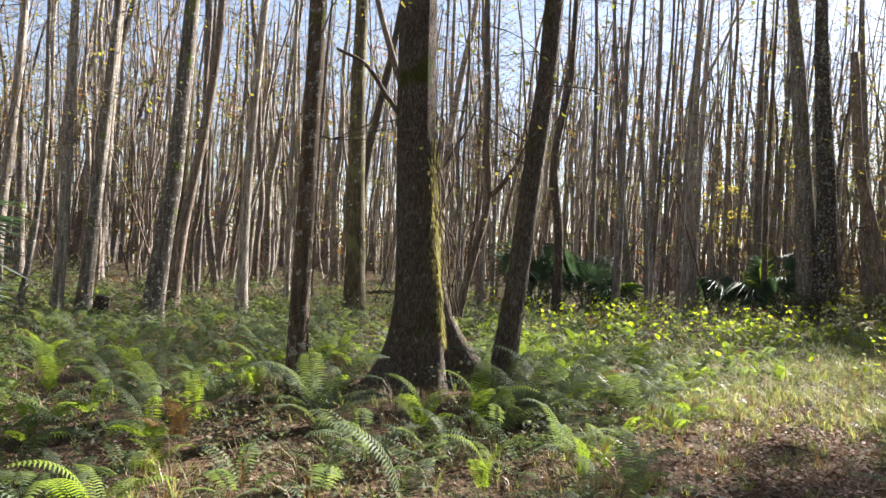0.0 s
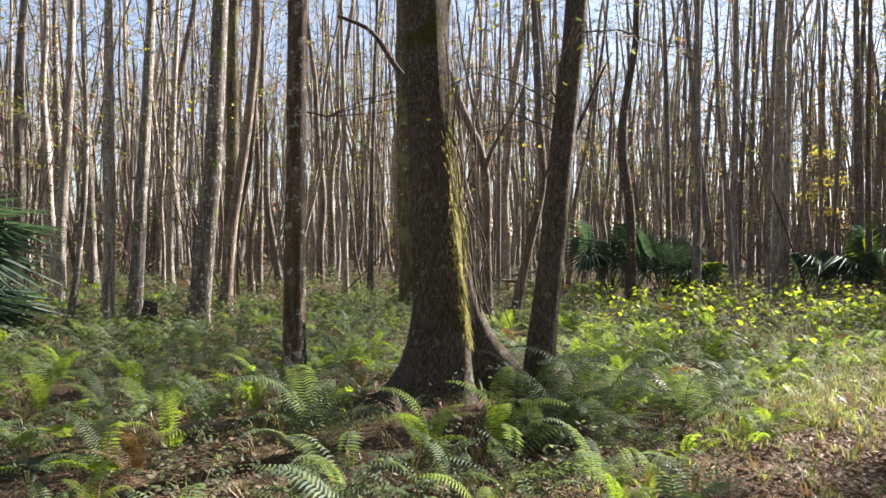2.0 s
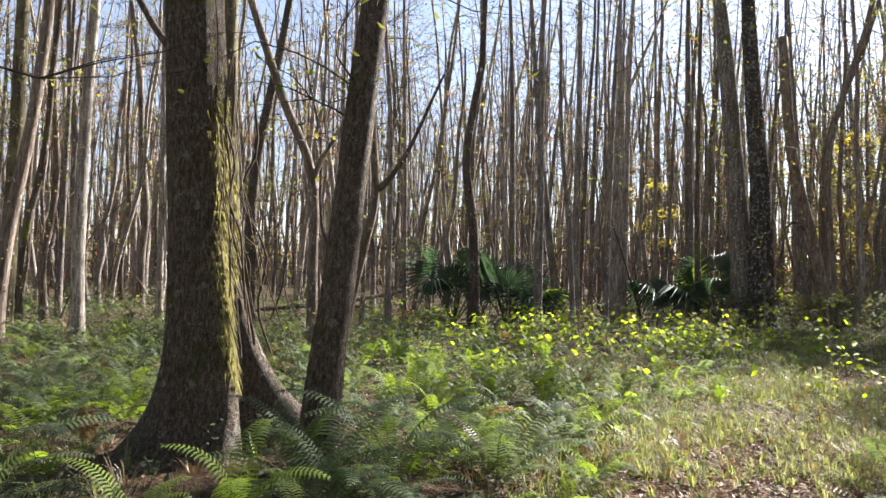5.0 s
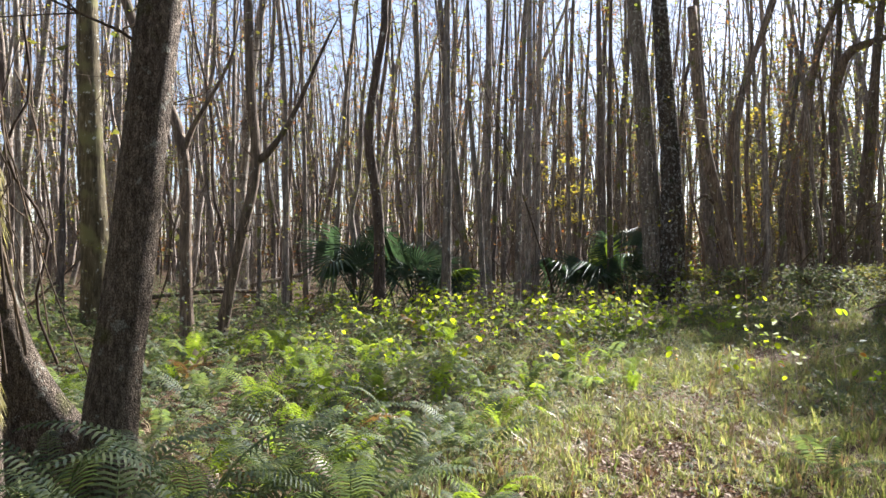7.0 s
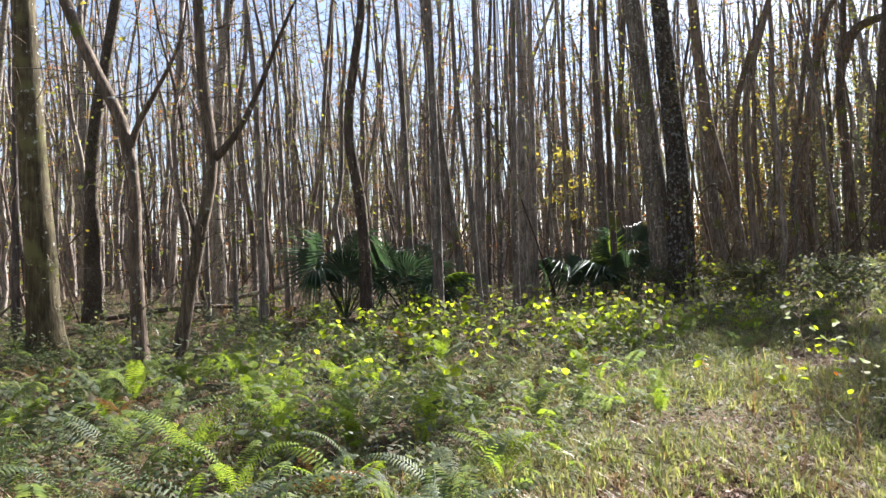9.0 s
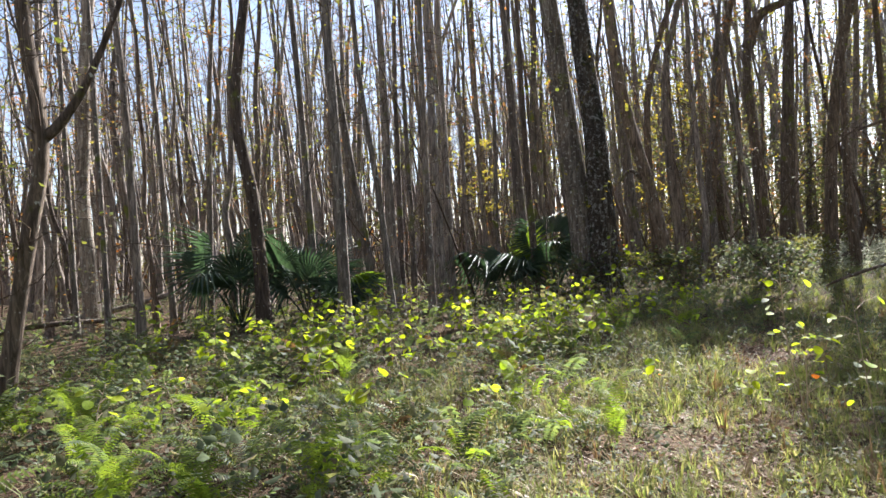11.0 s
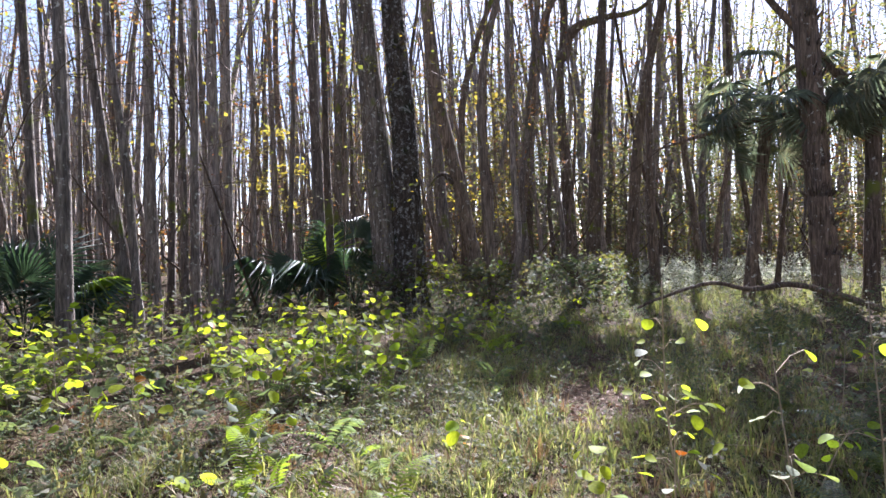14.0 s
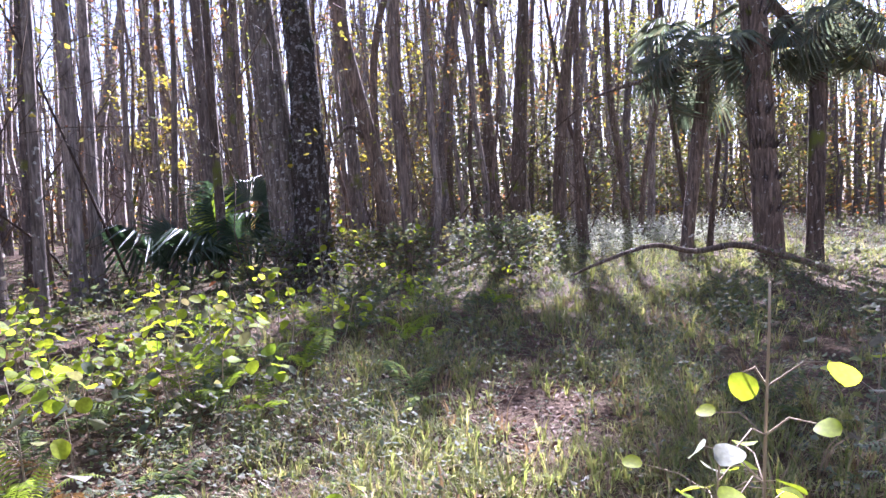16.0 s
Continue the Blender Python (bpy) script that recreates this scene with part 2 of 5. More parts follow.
# grey-green fans, paler than PALM with the veil of glare put into the colour
PALM_HAZY = leaf_material("palm_hazed_green", [(0.13, 0.16, 0.12), (0.16, 0.185, 0.14), (0.14, 0.155, 0.11), (0.19, 0.18, 0.13)], (1.2, 1.3, 0.9), amount=0.45, rough=0.45, gloss=0.4)
PALM_LIGHT = leaf_material("palm_yellow_green", [(0.15, 0.22, 0.03), (0.18, 0.24, 0.04)], (1.5, 1.6, 0.5), amount=0.4, rough=0.35)
FAR_LEAF = leaf_material("far_leaves", [(0.10, 0.12, 0.045), (0.16, 0.165, 0.075), (0.18, 0.165, 0.085), (0.12, 0.14, 0.08), (0.22, 0.20, 0.085)], (1.4, 1.4, 0.7), amount=0.4, rough=0.7, gloss=0.1)
# pale leaf backs, and herbs whitened with the sunlight put into their colour
PALE_SUNLIT = leaf_material("sunlit_pale_leaf", [(0.42, 0.44, 0.34), (0.34, 0.38, 0.26), (0.48, 0.48, 0.40)], (1.2, 1.2, 1.0), amount=0.4, rough=0.7, gloss=0.1)
MOSS = leaf_material("hanging_moss", [(0.44, 0.40, 0.22), (0.50, 0.45, 0.28), (0.33, 0.31, 0.15), (0.22, 0.19, 0.11)], (1.4, 1.4, 0.7), amount=0.4, rough=0.9, gloss=0.05)

# ---- mesh helpers ----


def tri_mesh(name, verts, tris):
    me = bpy.data.meshes.new(name)
    v = np.asarray(verts, dtype=np.float32).reshape(-1, 3)
    f = np.asarray(tris, dtype=np.int32).reshape(-1, 3)
    me.vertices.add(len(v))
    me.vertices.foreach_set("co", v.ravel())
    me.loops.add(f.size)
    me.loops.foreach_set("vertex_index", f.ravel())
    me.polygons.add(len(f))
    me.polygons.foreach_set("loop_start", np.arange(0, f.size, 3, dtype=np.int32))
    me.update(calc_edges=True)
    me.validate()
    return me


class Batch:
    """Gathers many small pieces into one mesh."""

    def __init__(self):
        self.v, self.f, self.n = [], [], 0

    def add(self, verts, tris, m=None):
        v = np.asarray(verts, dtype=np.float64).reshape(-1, 3)
        if m is not None:
            a = np.array(m)
            v = v @ a[:3, :3].T + a[:3, 3]
        self.v.append(v)
        self.f.append(np.asarray(tris, dtype=np.int64).reshape(-1, 3) + self.n)
        self.n += len(v)

    def arrays(self):
        return np.concatenate(self.v), np.concatenate(self.f)

    def mesh(self, name, material, smooth=False):
        me = tri_mesh(name, *self.arrays())
        me.materials.append(material)
        if smooth:
            me.polygons.foreach_set("use_smooth", np.ones(len(me.polygons), dtype=bool))
        return me


def part(name, me, parent, label="", m=None):
    ob = new(name, me)
    ob.parent = parent
    if m is not None:
        ob.matrix_local = m
    if label:
        tagged(ob, label)
    return ob


def thing(name, m, label, category, group="", kind=""):
    ob = new(name)
    ob.empty_display_size = 0.2
    ob.matrix_world = m
    return tagged(ob, label, category, group, kind)


def spline(points, n):
    """n points along a smooth curve through the points."""
    p = np.asarray(points, dtype=float)
    if len(p) == 2:
        p = np.array([p[0], (p[0] + p[1]) / 2, p[1]])
    q = np.vstack([2 * p[0] - p[1], p, 2 * p[-1] - p[-2]])
    out = []
    for s in np.linspace(0, len(p) - 1, n):
        i = min(int(s), len(p) - 2)
        u = s - i
        a, b, c, d = q[i], q[i + 1], q[i + 2], q[i + 3]
        out.append(0.5 * (2 * b + (c - a) * u + (2 * a - 5 * b + 4 * c - d) * u * u + (3 * b - a - 3 * c + d) * u ** 3))
    return np.array(out)


def tube(path, radii, sides, shape=None, cap=True):
    """Verts and tris of a tube; shape(k, angle) gives a factor on the radius of ring k."""
    path = np.asarray(path)
    tang = np.gradient(path, axis=0)
    tang /= np.linalg.norm(tang, axis=1)[:, None] + 1e-9
    ref = np.array([1.0, 0.0, 0.0]) if abs(tang[0][0]) < 0.8 else np.array([0.0, 1.0, 0.0])
    verts, ang = [], np.linspace(0, 2 * math.pi, sides, endpoint=False)
    for k, (p, t) in enumerate(zip(path, tang)):
        u = ref - t * (ref @ t)
        u /= np.linalg.norm(u)
        w = np.cross(t, u)
        rr = np.full(sides, radii[k])
        if shape is not None:
            rr = rr * np.array([shape(k, a) for a in ang])
        verts.append(p + np.outer(np.cos(ang) * rr, u) + np.outer(np.sin(ang) * rr, w))
    n = len(path)
    i = np.arange(n - 1)[:, None] * sides
    j = np.arange(sides)[None, :]
    a, b = (i + j).ravel(), (i + (j + 1) % sides).ravel()
    tris = np.concatenate([np.stack([a, b, b + sides], 1), np.stack([a, b + sides, a + sides], 1)])
    verts = np.concatenate(verts)
    if cap:
        top = (n - 1) * sides
        extra = [[top, top + k, top + k + 1] for k in range(1, sides - 1)]
        tris = np.concatenate([tris, np.array(extra)])
    return verts, tris


def ground_z(x, y):
    z = 0.22 * math.exp(-((x - 0.2) ** 2 + (y - 8.3) ** 2) / 7.0) - 0.10 * math.exp(-((x - 6.6) ** 2 + (y - 12.4) ** 2) / 9.0)
    z += 0.05 * noise.noise((x * 0.55, y * 0.55, 0.3)) + 0.02 * noise.noise((x * 2.1, y * 2.1, 4.0))
    return z


TRAIL = spline([(1.9, -4.0, 0), (2.3, 2.0, 0), (3.0, 7.0, 0), (5.2, 10.6, 0), (7.6, 13.3, 0), (10.5, 15.6, 0), (15.0, 17.4, 0), (24.0, 19.0, 0)], 60)[:, :2]


def trail_distance(x, y):
    return float(np.sqrt(((TRAIL - (x, y)) ** 2).sum(1).min()))


# ---- ground ----
def build_ground():
    xs = np.concatenate([[-3000, -900, -250, -90, -45], np.arange(-24, 34.01, 0.3), [50, 95, 250, 900, 3000]])
    ys = np.concatenate([[-3000, -900, -250, -90, -35, -15], np.arange(-6, 34.01, 0.3), [48, 90, 250, 900, 3000]])
    verts = []
    for y in ys:
        for x in xs:
            near = -24 <= x <= 34 and -6 <= y <= 34
            verts.append((x, y, ground_z(x, y) if near else 0.0))
    w = len(xs)
    i = (np.arange(len(ys) - 1)[:, None] * w + np.arange(w - 1)[None, :]).ravel()
    tris = np.concatenate([np.stack([i, i + 1, i + 1 + w], 1), np.stack([i, i + 1 + w, i + w], 1)])
    me = tri_mesh("ground", verts, tris)
    me.materials.append(SOIL)
    me.polygons.foreach_set("use_smooth", np.ones(len(me.polygons), dtype=bool))
    tagged(new("ground", me), "dark brown forest soil strewn with litter", "ground", kind="structure")


build_ground()
rnd = random.Random(7)

# ---- trees ----


def leaf_quads(batch, p, size, r, flat=0.35):
    """One small folded leaf of two triangles at p, turned at random."""
    a, t = r.uniform(0, 2 * math.pi), r.uniform(-1.0, 1.0)
    d = Vector((math.cos(a), math.sin(a), t * 0.7)).normalized() * size
    s = Vector((-math.sin(a), math.cos(a), r.uniform(-0.9, 0.9))).normalized() * size * flat
    p = Vector(p)
    q = p + d * 0.5 - Vector((0, 0, size * 0.12))
    batch.add([p, q + s, p + d, q - s], [[0, 1, 2], [0, 2, 3]])


def twig_spray(twigs, leaves, start, way, length, r, radius=0.012, n_leaves=10, leaf=0.05, droop=0.15, forks=2):
    """A thin branch that wanders and forks, with leaves at its outer half."""
    p, d = Vector(start), Vector(way).normalized()
    path = [p.copy()]
    steps = 5
    for k in range(steps):
        d = (d + Vector((r.uniform(-0.6, 0.6), r.uniform(-0.6, 0.6), r.uniform(-0.4, 0.5) - droop * k / steps))).normalized()
        p = p + d * length / steps
        path.append(p.copy())
    twigs.add(*tube([tuple(q) for q in path], [radius * (1 - 0.75 * k / steps) for k in range(steps + 1)], 3, cap=False))
    tips = [path[-1], path[-2]]
    for _ in range(forks):
        k = r.randint(1, steps - 1)
        e = (d + Vector((r.uniform(-1, 1), r.uniform(-1, 1), r.uniform(-0.4, 0.6)))).normalized()
        a = path[k]
        b = a + e * length * 0.25
        c = b + (e + Vector((r.uniform(-0.5, 0.5), r.uniform(-0.5, 0.5), r.uniform(-0.3, 0.3)))).normalized() * length * 0.22
        twigs.add(*tube([tuple(a), tuple(b), tuple(c)], [radius * 0.55, radius * 0.4, radius * 0.2], 3, cap=False))
        tips += [b, c]
    for _ in range(n_leaves):
        t = r.choice(tips)
        g = length * 0.13
        leaf_quads(leaves, t + Vector((r.gauss(0, g), r.gauss(0, g), r.gauss(0, g * 0.6))), leaf * r.uniform(0.6, 1.3), r)


FOLIAGE = {"grey": (CANOPY, RUST), "pale": (CANOPY, GOLD), "dark": (CANOPY, CANOPY), "mossy": (CANOPY, GOLD), "lichen": (CANOPY, CANOPY), "spotted": (CANOPY, CANOPY), "bark": (CANOPY, CANOPY), "brown": (RUST, RUST)}
TREE_LABEL = {
    "grey": "slender grey-barked swamp tree with thin crown",
    "pale": "pale trunk blotched with lichen among the ferns",
    "dark": "dark crooked tree trunk with sparse leaves",
    "mossy": "slender trunk streaked with green moss",
    "lichen": "dark trunk spotted with white lichen",
    "spotted": "stout dark trunk spotted white with lichen, ivy at its foot",
    "bark": "brown furrowed leaning trunk above the ferns",
    "brown": "straight brown swamp tree trunk with bare twigs",
}


def trunk_mesh(style, radius, points, sides=9, flare=0.7, flare_height=0.35, rings=22, lobes=0, seed=0, top_ratio=0.35):
    path = spline(points, rings)
    z0 = path[0][2]
    hh = path[-1][2] - z0
    radii = []
    for p in path:
        h = p[2] - z0
        radii.append(radius * (1 - (1 - top_ratio) * min(1, max(0, h / hh)) ** 1.2) * (1 + flare * math.exp(-h / flare_height)))

    def shape(k, a):
        h = path[k][2] - z0
        s = 1 + 0.09 * noise.noise((math.cos(a) * 1.3 + seed * 3.1, math.sin(a) * 1.3, h * 0.9)) + 0.05 * noise.noise((math.cos(a) * 4 + seed, math.sin(a) * 4, h * 2.6))
        if lobes:
            s += 0.42 * math.exp(-h / 0.45) * math.cos(a * lobes + 0.7 + seed) + 0.10 * math.exp(-h / 1.2) * math.cos(a * (lobes + 2) + seed)
        elif flare:
            s += 0.16 * math.exp(-h / 0.3) * math.cos(a * 5 + seed)
        return s

    b = Batch()
    b.add(*tube(path, radii, sides, shape))
    return b.mesh("trunk", BARK[style], smooth=True), path


tree_count = 0


def tree(style, radius, points, limbs=(), height=None, name="tree", label="", flare=0.7, crown=True, sides=9, lobes=0, leafy=0, sprays=34):
    """A tree as a thing: trunk through the points and on to its height, limbs, twigs and sparse leaves."""
    global tree_count
    tree_count += 1
    r = random.Random(100 + tree_count)
    pts = [Vector(p) for p in points]
    x, y = pts[0].x, pts[0].y
    slope = (pts[1] - pts[0]) / max(0.05, pts[1].z - pts[0].z)
    base = pts[0] - slope * (pts[0].z - ground_z(x, y) + 0.12)
    close = x < 9 and y < 12
    leafy = leafy or (2 if x > 8.5 and y > 22 else 1)
    # crowns on the sun side grow higher and leafier, added above view for shade
    tall = x > 20 and y < 28
    full = height or (r.uniform(13.5, 16.5) if tall else r.uniform(9.5, 12.5))
    way = (pts[-1] - pts[-2]).normalized()
    path = [base] + pts
    p = pts[-1].copy()
    while p.z < full - 0.5:
        way = (way * 0.8 + Vector((r.uniform(-0.06, 0.06), r.uniform(-0.06, 0.06), 0.3))).normalized()
        p = p + way * 2.2
        path.append(p.copy())
    origin = Vector((base.x, base.y, ground_z(base.x, base.y)))
    local = [tuple(q - origin) for q in path]
    root = thing(name, Matrix.Translation(origin), label or TREE_LABEL[style], "tree", "trees of the swamp forest")
    stub = height is not None and height < 7
    me, line = trunk_mesh(style, radius, local, sides=sides, flare=flare, seed=tree_count, lobes=lobes, top_ratio=0.8 if stub else 0.3, rings=max(18, 3 * len(local)))
    part("trunk", me, root)
    for lr, lp in limbs:
        lpath = spline([Vector(q) - origin for q in lp], 12)
        b = Batch()
        b.add(*tube(lpath, [lr * (1 - 0.85 * k / 11) for k in range(12)], 7))
        part("limb", b.mesh("limb", BARK[style], smooth=True), root)
    if crown and not stub:
        tw, l1, l2 = Batch(), Batch(), Batch()
        top = line[-1][2]
        for k in range(sprays):
            h = r.uniform(0.08, 1.0)
            i = min(len(line) - 1, int(h * (len(line) - 1)))
            q = line[i]
            a = r.uniform(0, 2 * math.pi)
            low = h < 0.45
            if low and close:
                continue
            ln = r.uniform(0.5, 1.4) if low else r.uniform(0.9, 2.0) * (1.15 - 0.5 * h)
            twig_spray(tw, l1 if r.random() < 0.6 else l2, q, (math.cos(a), math.sin(a), r.uniform(0.1, 0.8)), ln, r, radius=0.007 if low else 0.009, n_leaves=(0 if close else 6) if low else (40 if tall and h > 0.62 else 7 * leafy), leaf=0.055 if low else (0.10 if tall else (0.085 if leafy > 1 else 0.065)))
        tagged(part("branchwork", tw.mesh("branchwork", TWIG), root), kind="stuff")
        for b, mt in ((l1, FOLIAGE[style][0]), (l2, FOLIAGE[style][1])):
            if b.n:
                tagged(part("foliage", b.mesh("foliage", mt), root), kind="stuff")
    return root


def main_tree():
    origin = Vector((0.52, 9.12, ground_z(0.52, 9.12) - 0.05))
    pts = [(0.53, 9.12, 0.0), (0.51, 9.11, 0.55), (0.44, 9.10, 1.38), (0.39, 9.10, 2.1), (0.35, 9.10, 2.82), (0.32, 9.11, 3.54), (0.30, 9.15, 6.0), (0.35, 9.2, 10.0), (0.3, 9.3, 16.0)]
    root = thing("large_tree", Matrix.Translation(origin), "large dark-barked tree with flaring buttressed base and mossy flank", "tree")
    path = spline([Vector(p) - origin for p in pts], 90)
    radii = [0.205 * (1 - 0.5 * max(0, p[2] / 16)) * (1 + 0.95 * math.exp(-p[2] / 0.42)) for p in path]

    def shape(k, a):
        h = path[k][2]
        s = 1 + 0.05 * noise.noise((math.cos(a) * 2.0, math.sin(a) * 2.0, h * 1.2)) + 0.04 * noise.noise((math.cos(a) * 9, math.sin(a) * 9, h * 1.6))
        s += 1.7 * math.exp(-h / 0.5) * max(0.0, math.cos(a - 0.16)) ** 26 + 0.75 * math.exp(-h / 0.55) * max(0.0, math.cos(a - 3.45)) ** 4
        s += 0.35 * math.exp(-h / 0.4) * max(0.0, math.cos(a - 4.5)) ** 6
        s += 0.30 * math.exp(-((h - 0.75) / 0.75) ** 2) * max(0.0, math.cos(a + 0.92)) ** 12
        s -= 0.30 * math.exp(-h / 0.9) * max(0.0, math.cos(a + 0.36)) ** 16
        s += 0.10 * math.exp(-h / 0.5) * math.cos(a * 6 + 0.8) + 0.022 * math.cos(a * 15 + 2.2 * noise.noise((0.0, 7.0, h * 0.8))) * math.exp(-h / 2.5)
        return s

    b = Batch()
    b.add(*tube(path, radii, 96, shape))
    part("trunk", b.mesh("trunk", BARK["bark"], smooth=True), root)
    # hanging moss and resurrection fern on the sunny flank
    r = random.Random(5)
    ms = Batch()
    for _ in range(4200):
        h = r.gauss(1.35, 0.42) + 0.2 * noise.noise((_ * 0.01, 3.0, 0.0))
        if h > 2.7 or h < 0.5:
            continue
        a = r.gauss(-0.35 - 0.42 * min(1.0, max(0.0, (1.6 - h) / 0.8)) + 0.08 * math.sin(h * 5), 0.24 if h > 1.15 else 0.10)
        k = int(np.argmin(abs(path[:, 2] - h)))
        q = Vector(path[k]) + Vector((math.cos(a), math.sin(a), 0)) * radii[k] * shape(k, a) * r.uniform(0.97, 1.12)
        ln = r.uniform(0.03, 0.13)
        s = Vector((r.uniform(-1, 1), r.uniform(-1, 1), r.uniform(-0.2, 0.2))) * 0.006
        e = q + Vector((r.uniform(-0.2, 0.5) * ln, r.uniform(-0.5, 0.2) * ln, -ln))
        ms.add([q + s, q - s, e], [[0, 1, 2]])
    part("moss", ms.mesh("moss", MOSS), root, "yellow-green hanging moss")
    for k in range(14):
        a = r.uniform(-0.9, 0.5)
        h0, h1 = r.uniform(0.5, 1.1), r.uniform(1.7, 3.0)
        line = []
        for j in range(6):
            h = h0 + (h1 - h0) * j / 5
            i = int(np.argmin(abs(path[:, 2] - h)))
            line.append(Vector(path[i]) + Vector((math.cos(a), math.sin(a), 0)) * (radii[i] * shape(i, a) + r.uniform(0.01, 0.09) * (1 + (k % 3) * 0.7)))
        b = Batch()
        b.add(*tube(spline(line, 14), [0.004 + 0.004 * (k % 4 == 0)] * 14, 4))
        part("vine", b.mesh("vine", TWIG, smooth=True), root)
    tw, lf = Batch(), Batch()
    for k in range(46):
        h = r.uniform(4.5, 15.8)
        i = int(np.argmin(abs(path[:, 2] - h)))
        a = r.uniform(0, 6.3)
        twig_spray(tw, lf, path[i], (math.cos(a), math.sin(a), 0.5), r.uniform(1.2, 3.2), r, radius=0.03, n_leaves=12, leaf=0.08)
    tagged(part("branchwork", tw.mesh("branchwork", TWIG), root), kind="stuff")
    tagged(part("foliage", lf.mesh("foliage", CANOPY), root), kind="stuff")
    for lr, lp in ((0.03, [(0.25, 9.1, 2.75), (0.05, 9.2, 3.0), (-0.2, 9.3, 3.35), (-0.5, 9.3, 3.5)]),):
        b = Batch()
        b.add(*tube(spline([Vector(q) - origin for q in lp], 12), [lr * (1 - 0.5 * k / 11) for k in range(12)], 6))
        part("limb", b.mesh("limb", BARK["dark"], smooth=True), root)


main_tree()
tree("pale", 0.098, [(-6.22, 14.36, 0.10), (-6.19, 14.39, 1.73), (-6.21, 14.42, 3.70), (-6.21, 14.45, 5.67)])
tree("pale", 0.122, [(-5.91, 14.66, 0.10), (-5.81, 14.70, 1.74), (-5.71, 14.75, 3.75), (-5.62, 14.80, 5.76)])
tree("pale", 0.168, [(-4.42, 14.08, 0.05), (-4.24, 14.14, 1.73), (-4.13, 14.17, 3.14), (-4.03, 14.23, 5.49)])
tree("mossy", 0.150, [(-5.35, 17.15, 0.15), (-5.29, 17.18, 1.54), (-5.25, 17.23, 4.18), (-5.23, 17.27, 6.58)])
tree("lichen", 0.082, [(-0.48, 8.13, 0.41), (-0.48, 8.14, 0.99), (-0.47, 8.15, 1.61), (-0.47, 8.17, 2.43), (-0.46, 8.18, 3.26)])
tree("pale", 0.055, [(-6.66, 13.96, 0.10), (-6.51, 14.00, 1.06), (-6.40, 14.04, 2.40), (-6.38, 14.06, 3.65), (-6.43, 14.07, 4.99)])
tree("pale", 0.142, [(-12.91, 21.84, 0.30), (-12.91, 21.89, 3.55), (-13.00, 21.93, 6.89), (-13.02, 21.95, 8.56)])
tree("pale", 0.134, [(-11.88, 21.99, 0.30), (-12.00, 22.02, 3.55), (-12.11, 22.04, 6.06), (-12.18, 22.07, 8.56)])
tree("pale", 0.134, [(-10.46, 23.72, 0.30), (-10.38, 23.80, 4.60), (-10.21, 23.89, 9.08)])
tree("dark", 0.230, [(-14.44, 29.41, 0.30), (-14.04, 29.53, 4.32), (-13.32, 29.70, 8.46), (-12.80, 29.82, 11.22)])
tree("grey", 0.078, [(-6.48, 21.46, 0.30), (-6.44, 21.53, 4.21), (-6.40, 21.60, 8.11)])
tree("pale", 0.076, [(-3.51, 19.71, 0.30), (-3.54, 19.75, 3.21), (-3.63, 19.80, 7.36)])
tree("grey", 0.073, [(-3.17, 20.79, 0.30), (-3.11, 20.86, 4.04), (-3.00, 20.93, 7.71)])
tree("grey", 0.095, [(-17.28, 26.53, 0.30), (-17.18, 26.62, 5.13), (-17.09, 26.72, 10.39)])
tree("grey", 0.116, [(-18.32, 26.38, 0.30), (-18.37, 26.45, 5.13), (-18.34, 26.53, 10.39)])
tree("pale", 0.105, [(-3.32, 15.58, 0.02), (-3.34, 15.56, 1.82), (-3.27, 15.55, 4.14), (-3.19, 15.54, 5.54)])
tree("mossy", 0.225, [(-1.43, 17.46, 0.10), (-1.49, 17.45, 1.98), (-1.58, 17.44, 4.45), (-1.60, 17.43, 6.93)])
tree("bark", 0.106, [(1.26, 8.64, 0.31), (1.30, 8.65, 0.75), (1.38, 8.68, 1.40), (1.44, 8.70, 2.05), (1.50, 8.71, 2.70), (1.56, 8.73, 3.35)])
tree("dark", 0.086, [(0.33, 15.51, 0.10), (0.30, 15.51, 1.41), (0.31, 15.50, 2.20), (0.19, 15.52, 3.07), (-0.28, 15.61, 4.15)], limbs=[(0.050, [(0.29, 15.50, 2.78), (0.40, 15.47, 3.07), (0.61, 15.42, 3.43), (0.92, 15.35, 4.01), (1.04, 15.32, 4.59)])])
tree("dark", 0.078, [(0.79, 15.25, 0.10), (0.98, 15.20, 1.06), (1.14, 15.15, 1.77), (1.29, 15.11, 2.55), (1.21, 15.12, 3.54), (1.18, 15.12, 4.60)], limbs=[(0.060, [(1.29, 15.11, 2.57), (1.48, 15.07, 2.73), (1.78, 15.00, 3.19), (2.19, 14.90, 4.12), (2.39, 14.85, 4.53)])])
tree("bark", 0.165, [(-2.07, 21.61, 0.20), (-2.02, 21.58, 2.55), (-1.86, 21.53, 4.30), (-1.38, 21.40, 6.64)])
tree("dark", 0.129, [(3.39, 20.55, 0.47), (3.35, 20.54, 2.26), (3.14, 20.58, 3.79), (3.26, 20.54, 4.97), (3.46, 20.49, 6.15), (3.47, 20.48, 6.73)])
tree("grey", 0.079, [(1.39, 20.45, 0.40), (1.37, 20.41, 4.25), (1.22, 20.43, 6.52)])
tree("grey", 0.069, [(2.43, 23.43, 0.40), (2.69, 23.33, 4.90), (3.00, 23.24, 7.69)])
tree("grey", 0.077, [(4.45, 21.57, 0.40), (4.39, 21.55, 4.00), (4.29, 21.54, 7.19)])
